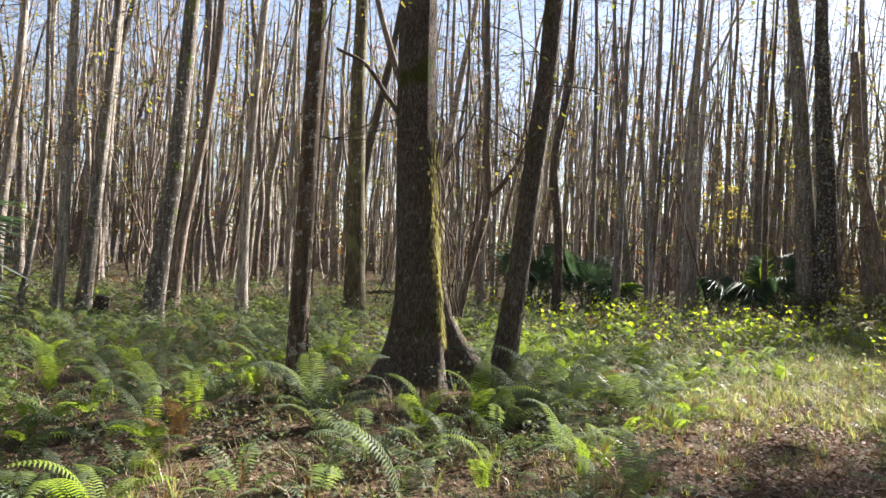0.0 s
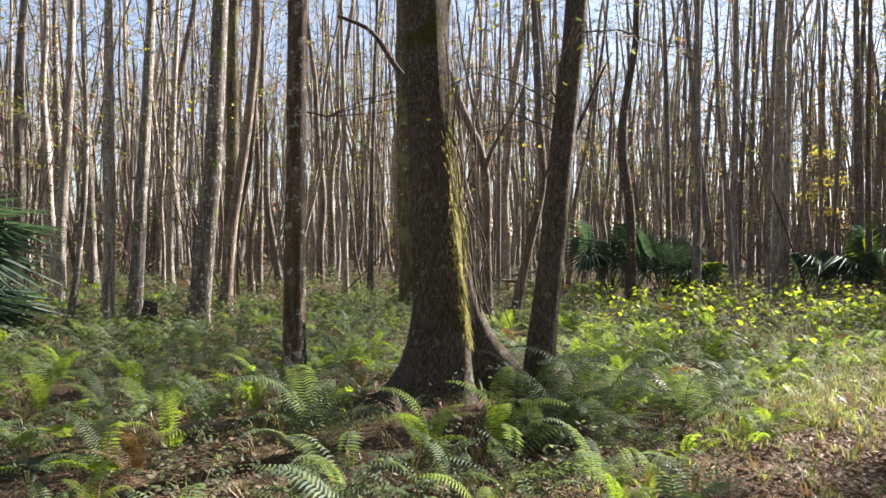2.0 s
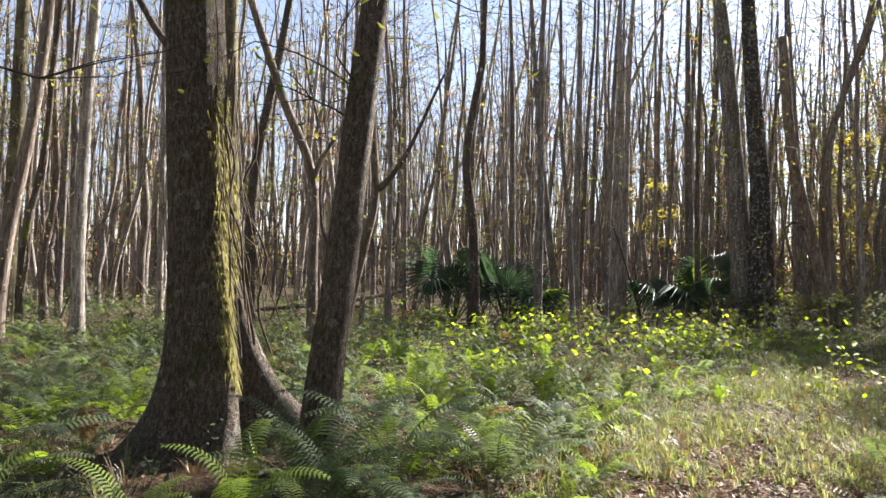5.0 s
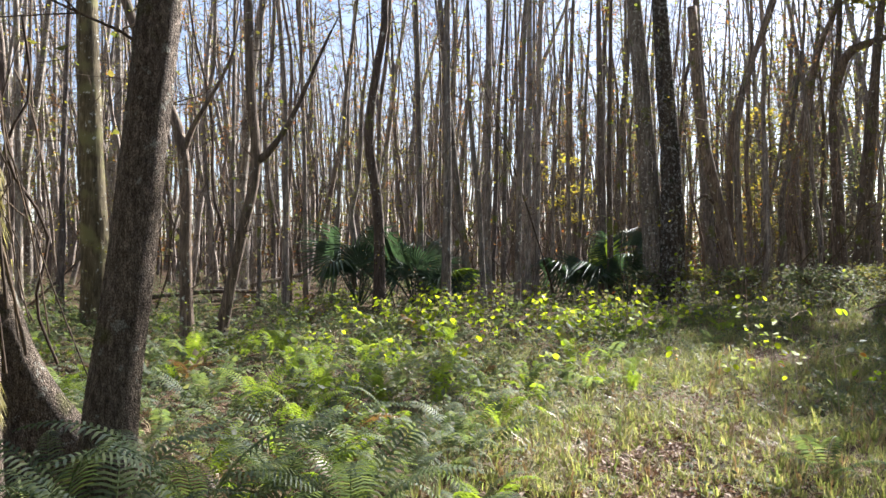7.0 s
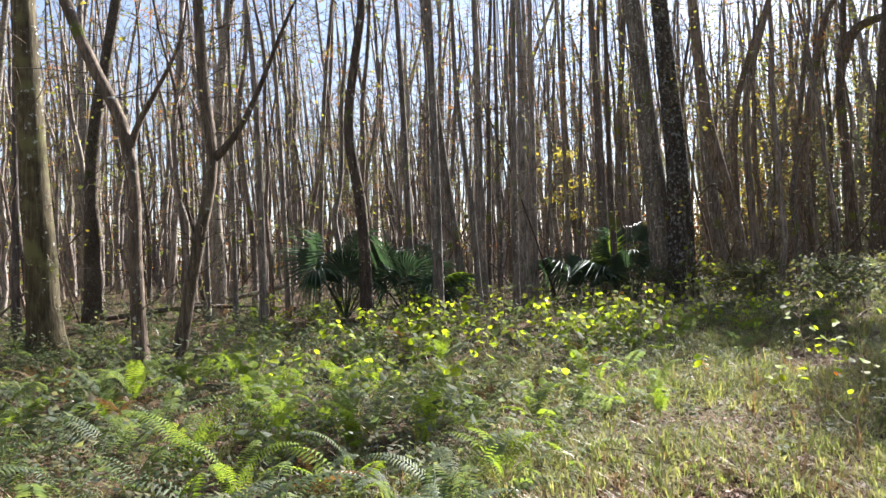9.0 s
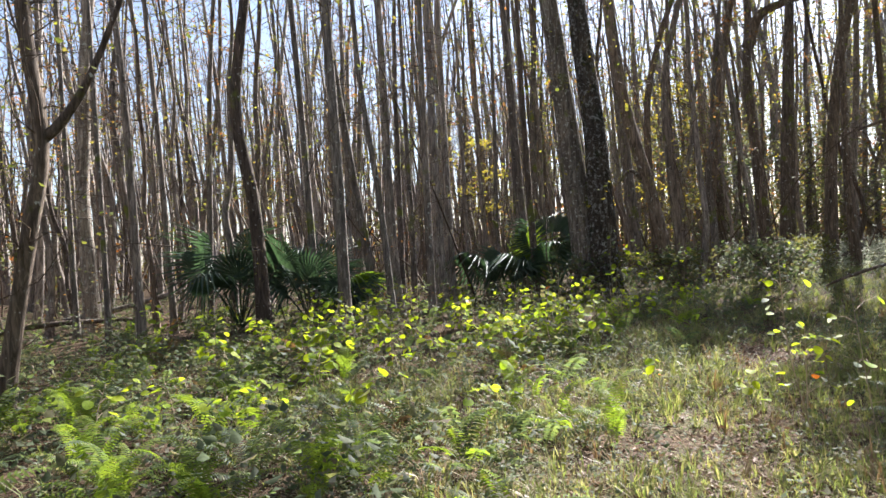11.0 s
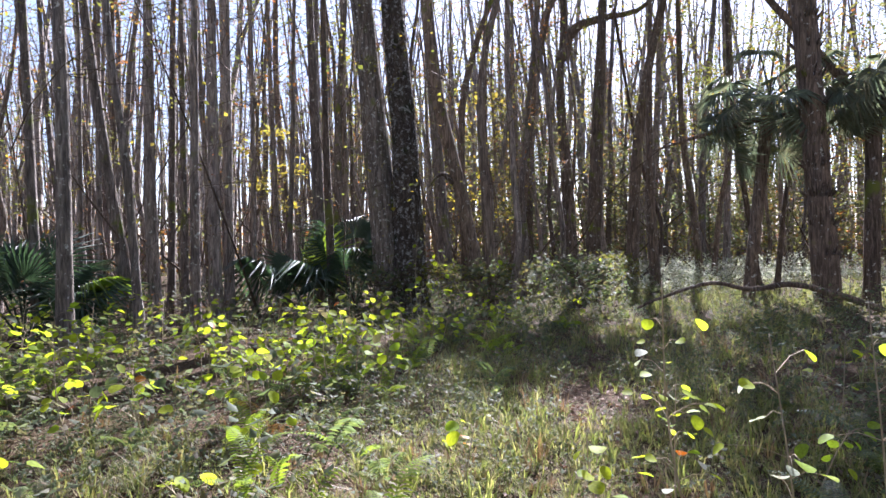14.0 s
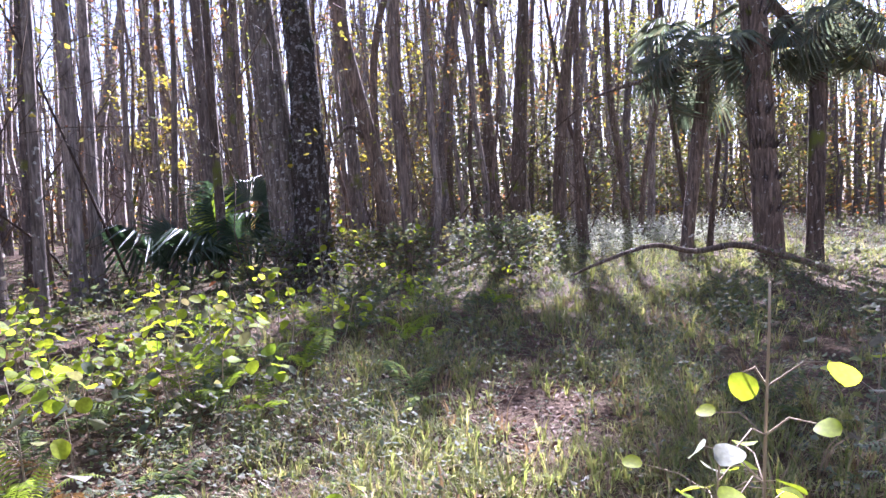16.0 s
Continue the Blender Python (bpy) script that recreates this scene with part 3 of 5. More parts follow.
tree("grey", 0.107, [(5.93, 23.19, 0.40), (5.47, 23.25, 4.32), (5.15, 23.29, 7.89)])
tree("grey", 0.076, [(7.11, 24.13, 0.40), (7.14, 24.09, 4.53), (7.18, 24.05, 8.35)])
tree("grey", 0.063, [(7.79, 24.66, 0.40), (7.65, 24.65, 4.64), (7.55, 24.63, 8.59)])
tree("grey", 0.069, [(7.97, 24.08, 0.40), (7.96, 24.05, 4.56), (7.93, 24.02, 8.40)])
tree("grey", 0.072, [(9.21, 24.58, 0.40), (9.12, 24.56, 4.69), (9.05, 24.54, 8.69)])
tree("grey", 0.141, [(9.97, 23.96, 0.40), (9.88, 23.94, 4.62), (9.78, 23.93, 8.53)])
tree("grey", 0.085, [(11.22, 25.40, 0.40), (11.23, 25.36, 4.91), (11.22, 25.32, 9.16)])
tree("grey", 0.057, [(0.06, 22.32, 0.40), (0.08, 22.28, 3.93), (0.11, 22.25, 7.08)])
tree("grey", 0.054, [(0.76, 21.33, 0.40), (0.78, 21.30, 3.80), (0.79, 21.27, 6.78)])
tree("grey", 0.064, [(1.77, 22.18, 0.40), (1.71, 22.16, 3.98), (1.60, 22.16, 7.17)])
tree("pale", 0.125, [(-9.10, 16.90, 0.10), (-9.05, 16.95, 2.2), (-8.90, 17.00, 4.4), (-8.80, 17.00, 6.6)])
tree("mossy", 0.135, [(-7.50, 13.00, 0.05), (-7.48, 13.05, 1.8), (-7.52, 13.05, 3.6), (-7.50, 13.10, 5.6)])
tree("grey", 0.170, [(-11.70, 18.70, 0.10), (-11.55, 18.75, 2.6), (-11.60, 18.80, 5.2), (-11.40, 18.80, 7.8)])
tree("dark", 0.140, [(-11.40, 16.20, 0.10), (-11.50, 16.25, 2.6), (-11.35, 16.30, 5.2), (-11.45, 16.30, 7.8)])
tree("dark", 0.115, [(-4.95, 16.20, 0.05), (-4.80, 16.25, 1.8), (-4.52, 16.30, 3.6), (-4.30, 16.30, 5.6)])
tree("pale", 0.283, [(10.22, 21.20, 0.22), (10.09, 21.21, 1.90), (9.97, 21.23, 3.52), (9.79, 21.25, 5.54), (9.59, 21.27, 7.56)])
tree("spotted", 0.285, [(10.39, 20.75, 0.28), (10.36, 20.74, 1.89), (10.31, 20.74, 3.47), (10.16, 20.76, 5.45), (10.01, 20.77, 7.42)])
tree("dark", 0.150, [(12.63, 21.69, 0.30), (12.27, 21.75, 2.23), (11.82, 21.84, 4.09), (11.64, 21.86, 5.44)], limbs=[(0.072, [(12.09, 21.79, 2.59), (11.81, 21.85, 2.77), (11.49, 21.92, 2.45)])], height=6.0)
tree("dark", 0.091, [(11.82, 20.18, 0.80), (11.66, 20.18, 4.10), (12.08, 20.07, 6.05), (12.45, 19.98, 7.35)])
tree("dark", 0.158, [(20.71, 30.22, 0.80), (20.42, 30.23, 7.22), (20.49, 30.17, 11.73)])
tree("dark", 0.158, [(21.05, 30.26, 0.80), (21.26, 30.15, 7.25), (21.66, 30.02, 11.78)])
tree("dark", 0.198, [(17.40, 26.38, 1.21), (17.76, 26.18, 4.62), (18.28, 25.90, 8.01), (18.64, 25.71, 9.07)])
tree("dark", 0.213, [(18.69, 25.35, 0.40), (18.60, 25.39, 3.10), (18.46, 25.46, 5.77), (18.57, 25.40, 7.54)], limbs=[(0.195, [(18.53, 25.42, 6.83), (18.85, 25.25, 7.74), (19.65, 24.83, 8.11), (20.76, 24.25, 8.41), (21.74, 23.74, 9.52)])], height=9.0)
tree("dark", 0.233, [(18.25, 24.05, 0.40), (18.44, 23.94, 4.28), (18.69, 23.80, 8.43)])
tree("dark", 0.180, [(19.02, 23.27, 0.40), (19.17, 23.18, 3.37), (19.48, 23.02, 5.81), (20.00, 22.74, 8.24)])
tree("dark", 0.129, [(15.39, 26.30, 1.28), (15.37, 26.30, 4.89), (15.75, 26.10, 6.94), (16.35, 25.78, 8.80)])
tree("grey", 0.180, [(14.32, 25.73, 1.31), (14.13, 25.82, 5.24), (13.93, 25.91, 8.53)])
tree("grey", 0.149, [(26.12, 26.34, 0.26), (26.29, 26.24, 4.94), (26.76, 25.98, 10.23)])
tree("grey", 0.127, [(25.16, 24.59, 0.31), (25.26, 24.52, 4.62), (25.23, 24.53, 9.53)])
tree("grey", 0.100, [(4.68, 19.50, 0.40), (4.71, 19.53, 2.17), (4.71, 19.59, 4.18)])
tree("grey", 0.065, [(5.65, 20.25, 0.40), (5.57, 20.36, 2.27), (5.38, 20.54, 4.57)])
tree("grey", 0.109, [(6.19, 22.08, 0.40), (6.16, 22.15, 2.45), (6.21, 22.19, 5.19)])
tree("grey", 0.079, [(6.97, 24.80, 0.40), (7.06, 24.82, 3.29), (7.15, 24.84, 6.11)])
tree("grey", 0.073, [(6.48, 20.46, 0.40), (6.53, 20.49, 2.72), (6.58, 20.51, 4.76)])
tree("grey", 0.118, [(7.28, 22.43, 0.40), (7.31, 22.48, 3.01), (7.35, 22.52, 5.48)])
tree("grey", 0.091, [(7.58, 22.63, 0.40), (7.63, 22.66, 3.05), (7.67, 22.71, 5.58)])
tree("grey", 0.151, [(10.68, 25.81, 0.40), (10.72, 25.87, 3.62), (10.77, 25.92, 7.04)])
tree("grey", 0.115, [(10.99, 25.36, 0.40), (11.08, 25.40, 4.25), (11.29, 25.33, 6.95)])
tree("grey", 0.058, [(8.51, 24.09, 0.40), (8.55, 24.14, 3.28), (8.60, 24.19, 6.17)])
tree("grey", 0.067, [(9.32, 24.37, 0.40), (9.50, 24.34, 3.36), (9.61, 24.34, 6.38)])
tree("grey", 0.059, [(5.51, 23.61, 0.40), (5.55, 23.65, 3.06), (5.61, 23.68, 5.52)])
tree("grey", 0.045, [(5.23, 23.92, 0.40), (5.28, 23.96, 3.08), (5.31, 24.00, 5.56)])
# four leafy trees added on the sunny side to shade the glade, two slim stems
tree("dark", 0.11, [(21.0, 22.5, 0.3), (20.9, 22.6, 2.0), (20.6, 22.7, 4.2), (20.4, 22.6, 6.5)], leafy=9, height=13.0)
tree("dark", 0.09, [(23.0, 23.5, 0.3), (23.2, 23.4, 2.2), (23.6, 23.2, 4.4), (23.5, 23.1, 7.0)], leafy=9, height=13.0)
tree("grey", 0.12, [(22.0, 25.0, 0.3), (22.0, 25.1, 2.5), (22.2, 25.0, 5.0), (22.3, 24.9, 7.5)], leafy=9, height=14.0)
tree("dark", 0.08, [(24.5, 22.0, 0.3), (24.4, 22.1, 2.5), (24.6, 22.0, 5.0), (24.7, 21.9, 7.5)], leafy=9, height=13.0)
tree("dark", 0.07, [(18.7, 19.2, 0.3), (18.5, 19.3, 2.0), (18.1, 19.4, 4.2), (17.9, 19.3, 6.5)], leafy=1)
tree("dark", 0.06, [(19.0, 18.9, 0.3), (19.2, 18.8, 2.2), (19.7, 18.6, 4.4), (19.8, 18.5, 7.0)], leafy=1)


# ---- the forest further in: repeated slender trees ----
TREE_SPOTS = [(o.location.x, o.location.y) for o in scene.objects if o.parent is None and o.type == "EMPTY"]


def slender_variants():
    made = []
    for k in range(9):
        style = ("grey", "brown", "grey", "dark", "brown", "grey", "pale", "brown", "dark")[k]
        r = random.Random(500 + k)
        lean = r.uniform(-0.08, 0.08)
        pts = [(0, 0, z0) for z0 in (0.3,)]
        x = y = 0.0
        for z0 in (1.2, 2.1, 3.0, 4.0, 5.2, 6.6, 8.0, 9.5):
            x += lean + r.uniform(-0.15, 0.15)
            y += r.uniform(-0.15, 0.15)
            pts.append((x, y, z0))
        o = tree(style, (0.06, 0.085, 0.115, 0.04, 0.055, 0.09, 0.12, 0.045, 0.075)[k], pts, sides=7, leafy=4 if k in (2, 5, 8) else 1, sprays=25)
        made.append(o)
    return made


def plant_forest():
    r = random.Random(21)
    kinds = slender_variants()
    spots = list(TREE_SPOTS)
    placed = 0
    first = {}
    tries = 0
    while placed < 180 and tries < 9000:
        tries += 1
        a = radians(r.uniform(-62, 82))
        d = math.sqrt(r.uniform(14.0 ** 2, 33.0 ** 2))
        x, y = 3.0 + d * math.sin(a), 7.0 + d * math.cos(a)
        deg = math.degrees(a)
        if trail_distance(x, y) < 2.6:
            continue
        if deg > 40 and (d < 26 or r.random() < (0.8 if deg < 68 else 0.5)):
            continue
        if -4 < deg < 40 and d < 15.5:
            continue
        if min((x - p) ** 2 + (y - q) ** 2 for p, q in spots) < 0.55 ** 2:
            continue
        spots.append((x, y))
        k = r.choice((2, 5, 8)) if deg > 42 and r.random() < 0.7 else r.randrange(len(kinds))
        m = Matrix.Translation((x, y, ground_z(x, y) if y < 34 and abs(x) < 24 else 0.0)) @ Euler((r.gauss(0, 0.055), r.gauss(0, 0.055), r.uniform(0, 6.28))).to_matrix().to_4x4() @ Matrix.Scale(r.uniform(0.8, 1.2), 4)
        if k not in first:
            kinds[k].matrix_world = m
            first[k] = True
        else:
            o = copy_thing(kinds[k], m)
        placed += 1
    # unseen trees beside and behind the walker, added to shade the trail
    for x, y in ((9.5, 6.0), (12.5, 9.0), (8.6, 7.6), (11.0, 8.2), (13.8, 10.6), (10.2, 9.4), (15.5, 11.0), (18.0, 12.0), (-4.0, 2.0), (-2.5, -3.0), (6.5, -2.0), (10.5, 1.5), (15.0, 5.5), (-7.5, 6.0), (20.5, 12.0), (22.0, 9.0)):
        copy_thing(kinds[r.choice((2, 5, 8))], Matrix.Translation((x, y, 0)) @ Matrix.Rotation(r.uniform(0, 6.28), 4, "Z") @ Matrix.Scale(1.25, 4))


plant_forest()


def far_woods():
    r = random.Random(33)
    tr, tw, lf, rs = Batch(), Batch(), Batch(), Batch()
    for _ in range(2400):
        a = radians(r.uniform(-75, 95))
        d = math.sqrt(r.uniform(31 ** 2, 80 ** 2))
        if math.degrees(a) > 48 and d < 38:
            continue
        x, y = 3 + d * math.sin(a), 7 + d * math.cos(a)
        h = r.uniform(13, 19)
        lx, ly = r.gauss(0, 1.5), r.gauss(0, 1.5)
        rad = r.choice((0.05, 0.06, 0.08, 0.10, 0.13, 0.17)) * r.uniform(0.85, 1.15)
        way = [(x + lx * t * t + r.gauss(0, 0.13), y + ly * t * t + r.gauss(0, 0.13), h * t) for t in (0.12, 0.25, 0.4, 0.6)]
        tr.add(*tube([(x, y, -0.1)] + way + [(x + lx, y + ly, h)], [rad * 1.4, rad, rad * 0.9, rad * 0.75, rad * 0.6, rad * 0.25], 5, cap=False))
        for _ in range(7):
            z = r.uniform(0.6, 1.0) * h if r.random() < 0.3 else r.uniform(1.0, h)
            b = r.uniform(0, 6.28)
            p = Vector((x, y, z))
            ln = r.uniform(0.8, 2.2)
            q = p + Vector((math.cos(b) * ln, math.sin(b) * ln, ln * r.uniform(0.1, 0.9)))
            tw.add(*tube([tuple(p), tuple((p + q) / 2 + Vector((0, 0, 0.15))), tuple(q)], [0.02, 0.015, 0.008], 3, cap=False))
            for _ in range(10):
                leaf_quads(lf if r.random() < 0.45 else rs, q + Vector((r.gauss(0, 0.5), r.gauss(0, 0.5), r.gauss(0, 0.4))), r.uniform(0.07, 0.15), r)
    tagged(new("far_trunks", tr.mesh("far_trunks", BARK["grey"], smooth=True)), "dense far grey-brown trunks of the swamp forest", "forest", kind="stuff")
    tagged(new("far_twigs", tw.mesh("far_twigs", TWIG)), "bare branches of the far forest", "forest", kind="stuff")
    tagged(new("far_leaves", lf.mesh("far_leaves", FAR_LEAF)), "thin yellow-green leaves of the far forest", "forest", kind="stuff")
    tagged(new("far_rusty_leaves", rs.mesh("far_rusty_leaves", RUST)), "rusty autumn needles of the far forest", "forest", kind="stuff")


far_woods()


def woods_behind():
    """The forest goes on beside and behind the walker."""
    r = random.Random(35)
    tr, lf = Batch(), Batch()
    for _ in range(420):
        a = radians(r.uniform(92, 292))
        d = r.uniform(9, 45)
        x, y = 2.5 + d * math.sin(a), 4.0 + d * math.cos(a)
        if trail_distance(x, y) < 2.0:
            continue
        h, rad = r.uniform(13, 18), r.uniform(0.06, 0.16)
        tr.add(*tube([(x, y, -0.1), (x + r.gauss(0, 0.2), y + r.gauss(0, 0.2), h * 0.5), (x + r.gauss(0, 0.5), y + r.gauss(0, 0.5), h)], [rad * 1.2, rad * 0.8, rad * 0.3], 6, cap=False))
        for _ in range(34):
            z = r.uniform(0.25, 1.0) * h
            leaf_quads(lf, (x + r.gauss(0, 1.3), y + r.gauss(0, 1.3), z), r.uniform(0.3, 0.7), r, flat=0.45)
    tagged(new("near_woods", tr.mesh("near_woods", BARK["grey"], smooth=True)), "grey trunks of the forest behind the walker", "forest", kind="stuff")
    tagged(new("near_leaves", lf.mesh("near_leaves", FAR_LEAF)), "green and brown leaves of the forest behind", "forest", kind="stuff")


woods_behind()


def far_understory():
    """Leafy undergrowth that closes the view between the far trunks."""
    r = random.Random(34)
    lf, rs, gd = Batch(), Batch(), Batch()
    for _ in range(2600):
        a = radians(r.uniform(-70, 88) if r.random() < 0.5 else r.uniform(24, 78))
        right = math.degrees(a) > 30
        d = r.uniform(34, 62) if right else r.uniform(30, 72)
        x, y = 3 + d * math.sin(a), 7 + d * math.cos(a)
        tall = r.uniform(0.1, 1.0) ** 1.3 * 11 if right else r.uniform(0.1, 1.0) ** 1.7 * 9
        b = gd if right and r.random() < 0.10 else (rs if r.random() < 0.2 else lf)
        for _ in range(56 if right else 20):
            leaf_quads(b, (x + r.gauss(0, 0.8), y + r.gauss(0, 0.8), abs(tall + r.gauss(0, 0.45))), r.uniform(0.09, 0.20), r, flat=0.45)
    for _ in range(1300):
        a = radians(r.uniform(-78, 92))
        d = r.uniform(45, 78)
        x, y = 3 + d * math.sin(a), 7 + d * math.cos(a)
        for _ in range(16):
            leaf_quads(lf if r.random() < 0.6 else rs, (x + r.gauss(0, 1.2), y + r.gauss(0, 1.2), r.uniform(0, 1) ** 1.5 * 4.0), r.uniform(0.3, 0.6), r, flat=0.45)
    for b, mt, tx in ((lf, FAR_LEAF, "green leafy undergrowth between the far trunks"), (rs, RUST, "rusty leaves between the far trunks"), (gd, GOLD, "golden leaves beyond the clearing")):
        tagged(new("far_undergrowth", b.mesh("far_undergrowth", mt)), tx, "undergrowth", kind="stuff")


far_understory()


def understory_twigs():
    """Fine bare twigs and leaf specks between the trunks."""
    r = random.Random(36)
    tw, lf, gd = Batch(), Batch(), Batch()
    for _ in range(3600):
        a = radians(r.uniform(-60, 78))
        d = math.sqrt(r.uniform(11 ** 2, 31 ** 2))
        x, y = 3 + d * math.sin(a), 7 + d * math.cos(a)
        if trail_distance(x, y) < 2.0 or (-3 < x < 9 and y < 18.5):
            continue
        p = Vector((x, y, r.uniform(0.2, 1.0) ** 1.2 * 9.5))
        ln = r.uniform(0.6, 2.4)
        w = Vector((r.gauss(0, 0.6), r.gauss(0, 0.6), r.gauss(0.45, 0.5))).normalized()
        q = p + w * ln * 0.5 + Vector((r.gauss(0, 0.12), r.gauss(0, 0.12), r.gauss(0, 0.12)))
        e = q + (w + Vector((r.gauss(0, 0.5), r.gauss(0, 0.5), r.gauss(0, 0.4)))).normalized() * ln * 0.5
        rad = r.uniform(0.004, 0.011)
        tw.add(*tube(spline([p, q, e], 4), [rad, rad * 0.8, rad * 0.6, rad * 0.35], 3, cap=False))
        for _ in range(r.choice((0, 0, 2, 4, 7))):
            leaf_quads(gd if r.random() < 0.3 else lf, e + Vector((r.gauss(0, 0.2), r.gauss(0, 0.2), r.gauss(0, 0.12))), r.uniform(0.05, 0.11), r, flat=0.45)
    for _ in range(170):
        a = radians(r.uniform(-58, 60))
        d = math.sqrt(r.uniform(15 ** 2, 30 ** 2))
        x, y = 3 + d * math.sin(a), 7 + d * math.cos(a)
        if trail_distance(x, y) < 3.0 or (-3 < x < 9 and y < 18.5):
            continue
        ln, b, t = r.uniform(2.5, 6.5), r.uniform(0, 6.28), r.uniform(0.15, 0.9)
        rad = r.uniform(0.014, 0.032)
        w = Vector((math.cos(b) * math.sin(t), math.sin(b) * math.sin(t), math.cos(t)))
        o = Vector((x, y, -0.05))
        tw.add(*tube(spline([o, o + w * ln * 0.35 + Vector((r.gauss(0, 0.1), r.gauss(0, 0.1), 0)), o + w * ln * 0.7 + Vector((r.gauss(0, 0.15), r.gauss(0, 0.15), 0)), o + w * ln], 9), [rad * (1 - 0.08 * k) for k in range(9)], 5, cap=False))
    tagged(new("understory_twigs", tw.mesh("understory_twigs", TWIG)), "fine bare twigs crossing between the trunks", "twigs", kind="stuff")
    tagged(new("understory_leaves", lf.mesh("understory_leaves", CANOPY)), "scattered yellow-green leaves between the trunks", "leaves", kind="stuff")
    tagged(new("understory_gold_leaves", gd.mesh("understory_gold_leaves", GOLD)), "scattered golden leaves between the trunks", "leaves", kind="stuff")


understory_twigs()


def leafy_spray_tree(name, label, base, height, clumps, mats, leaf=0.07, per=60, trunk_r=0.04, seed=0):
    """A small tree or shrub: a thin stem and layered sprays of leaves at the clumps."""
    r = random.Random(seed)
    origin = Vector((base[0], base[1], ground_z(base[0], base[1]) - 0.05))
    root = thing(name, Matrix.Translation(origin), label, name.replace("_", " "))
    b = Batch()
    b.add(*tube(spline([(0, 0, 0), (r.uniform(-0.1, 0.1), 0.05, height * 0.4), (r.uniform(-0.2, 0.2), 0, height)], 12), [trunk_r * (1 - 0.7 * k / 11) for k in range(12)], 6))
    part("trunk", b.mesh("trunk", BARK["dark"], smooth=True), root)
    tw, lv = Batch(), Batch()
    for cx, cy, cz, cr in clumps:
        for _ in range(6):
            a = r.uniform(0, 6.28)
            twig_spray(tw, lv, (cx * 0.3, cy * 0.3, cz - cr * 0.5), (cx + math.cos(a) * cr, cy + math.sin(a) * cr, cr * 0.5), math.hypot(cx, cy) * 0.8 + cr, r, radius=0.01, n_leaves=4, leaf=leaf)
        for _ in range(per):
            a, q = r.uniform(0, 6.28), cr * math.sqrt(r.random())
            leaf_quads(lv, (cx + math.cos(a) * q, cy + math.sin(a) * q, cz + r.gauss(0, cr * 0.22)), leaf * r.uniform(0.7, 1.3), r, flat=0.5)
    tagged(part("branchwork", tw.mesh("branchwork", TWIG), root), kind="stuff")
    tagged(part("foliage", lv.mesh("foliage", mats), root), kind="stuff")
    return root


leafy_spray_tree("slender_maple", "young maple with layered yellow leaves", (9.7, 26.2), 4.6, [(0.1, 0, 4.2, 0.5), (-0.5, 0.1, 3.8, 0.45), (0.4, 0, 3.3, 0.5), (-0.2, 0, 2.9, 0.4), (0.3, 0.2, 2.4, 0.4)], GOLD, leaf=0.085, per=110, trunk_r=0.03, seed=3)
leafy_spray_tree("slender_maple", "golden-leaved young tree far in the forest", (19.5, 31.0), 7.5, [(0, 0, 5.5, 1.3), (0.9, 0, 4.2, 1.3), (-0.8, 0, 3.2, 1.1), (0.5, 0, 2.4, 1.0), (0, 0, 6.8, 1.0)], GOLD, leaf=0.13, per=150, seed=4)
for _k, (_x, _y) in enumerate(((10.9, 20.2), (11.6, 20.0), (9.6, 20.3), (12.4, 20.6), (13.4, 20.3), (14.6, 20.4), (15.6, 20.9), (12.9, 18.4), (11.9, 17.9), (17.0, 21.8))):
    leafy_spray_tree("shrub", "low leafy shrub at the foot of the trees", (_x, _y), 0.9, [(0, 0, 0.5, 0.5), (0.3, 0.2, 0.8, 0.4), (-0.3, -0.1, 0.9, 0.35)], HERB if _k % 3 else CANOPY, leaf=0.075, per=130, trunk_r=0.012, seed=40 + _k)
for _k, (_x, _y) in enumerate(((22.5, 30.5), (25.5, 30.0), (27.5, 27.0), (30.5, 25.5), (24.0, 34.0), (33.0, 29.0), (29.5, 33.0), (35.0, 24.0))):
    leafy_spray_tree("bushy_tree", "bushy green undergrowth tree beyond the clearing", (_x, _y), 5.0, [(0, 0, 1.2, 1.3), (0.8, 0.4, 2.2, 1.2), (-0.9, 0.2, 2.8, 1.2), (0.2, -0.3, 3.8, 1.1), (0.5, 0.2, 5.0, 1.0)], FAR_LEAF if _k % 2 else HERB, leaf=0.13, per=260, trunk_r=0.05, seed=60 + _k)



def shade_canopy(clumps, base, across, along, heights, n, seed, size=1.0):
    """Leaf clumps added to shade chosen ground, spread across and along the sun's way, given from the tree's base."""
    r = random.Random(seed)
    u, v = (SUN_DIR.x, SUN_DIR.y), (SUN_DIR.y, -SUN_DIR.x)
    k = math.hypot(*u)
    for _ in range(n):
        p, q, h = r.uniform(*across), r.uniform(*along), r.uniform(*heights)
        q += h / math.tan(_el)
        clumps.append(((p * v[0] + q * u[0]) / k - base[0], (p * v[1] + q * u[1]) / k - base[1], h, size * r.uniform(0.85, 1.25)))
    return clumps


# oak out of view, added only to keep sun off the trail's right side
leafy_spray_tree("live_oak", "unseen oak crown added to shade the side of the trail", (19.4, 13.5), 9.0, shade_canopy(shade_canopy([], (19.4, 13.5), (-3.0, 2.0), (2.5, 15.0), (8.0, 12.0), 44, 5, 0.85), (19.4, 13.5), (-4.4, -2.7), (12.0, 17.5), (9.0, 12.0), 10, 9, 0.85), CANOPY, leaf=0.15, per=215, trunk_r=0.34, seed=71)
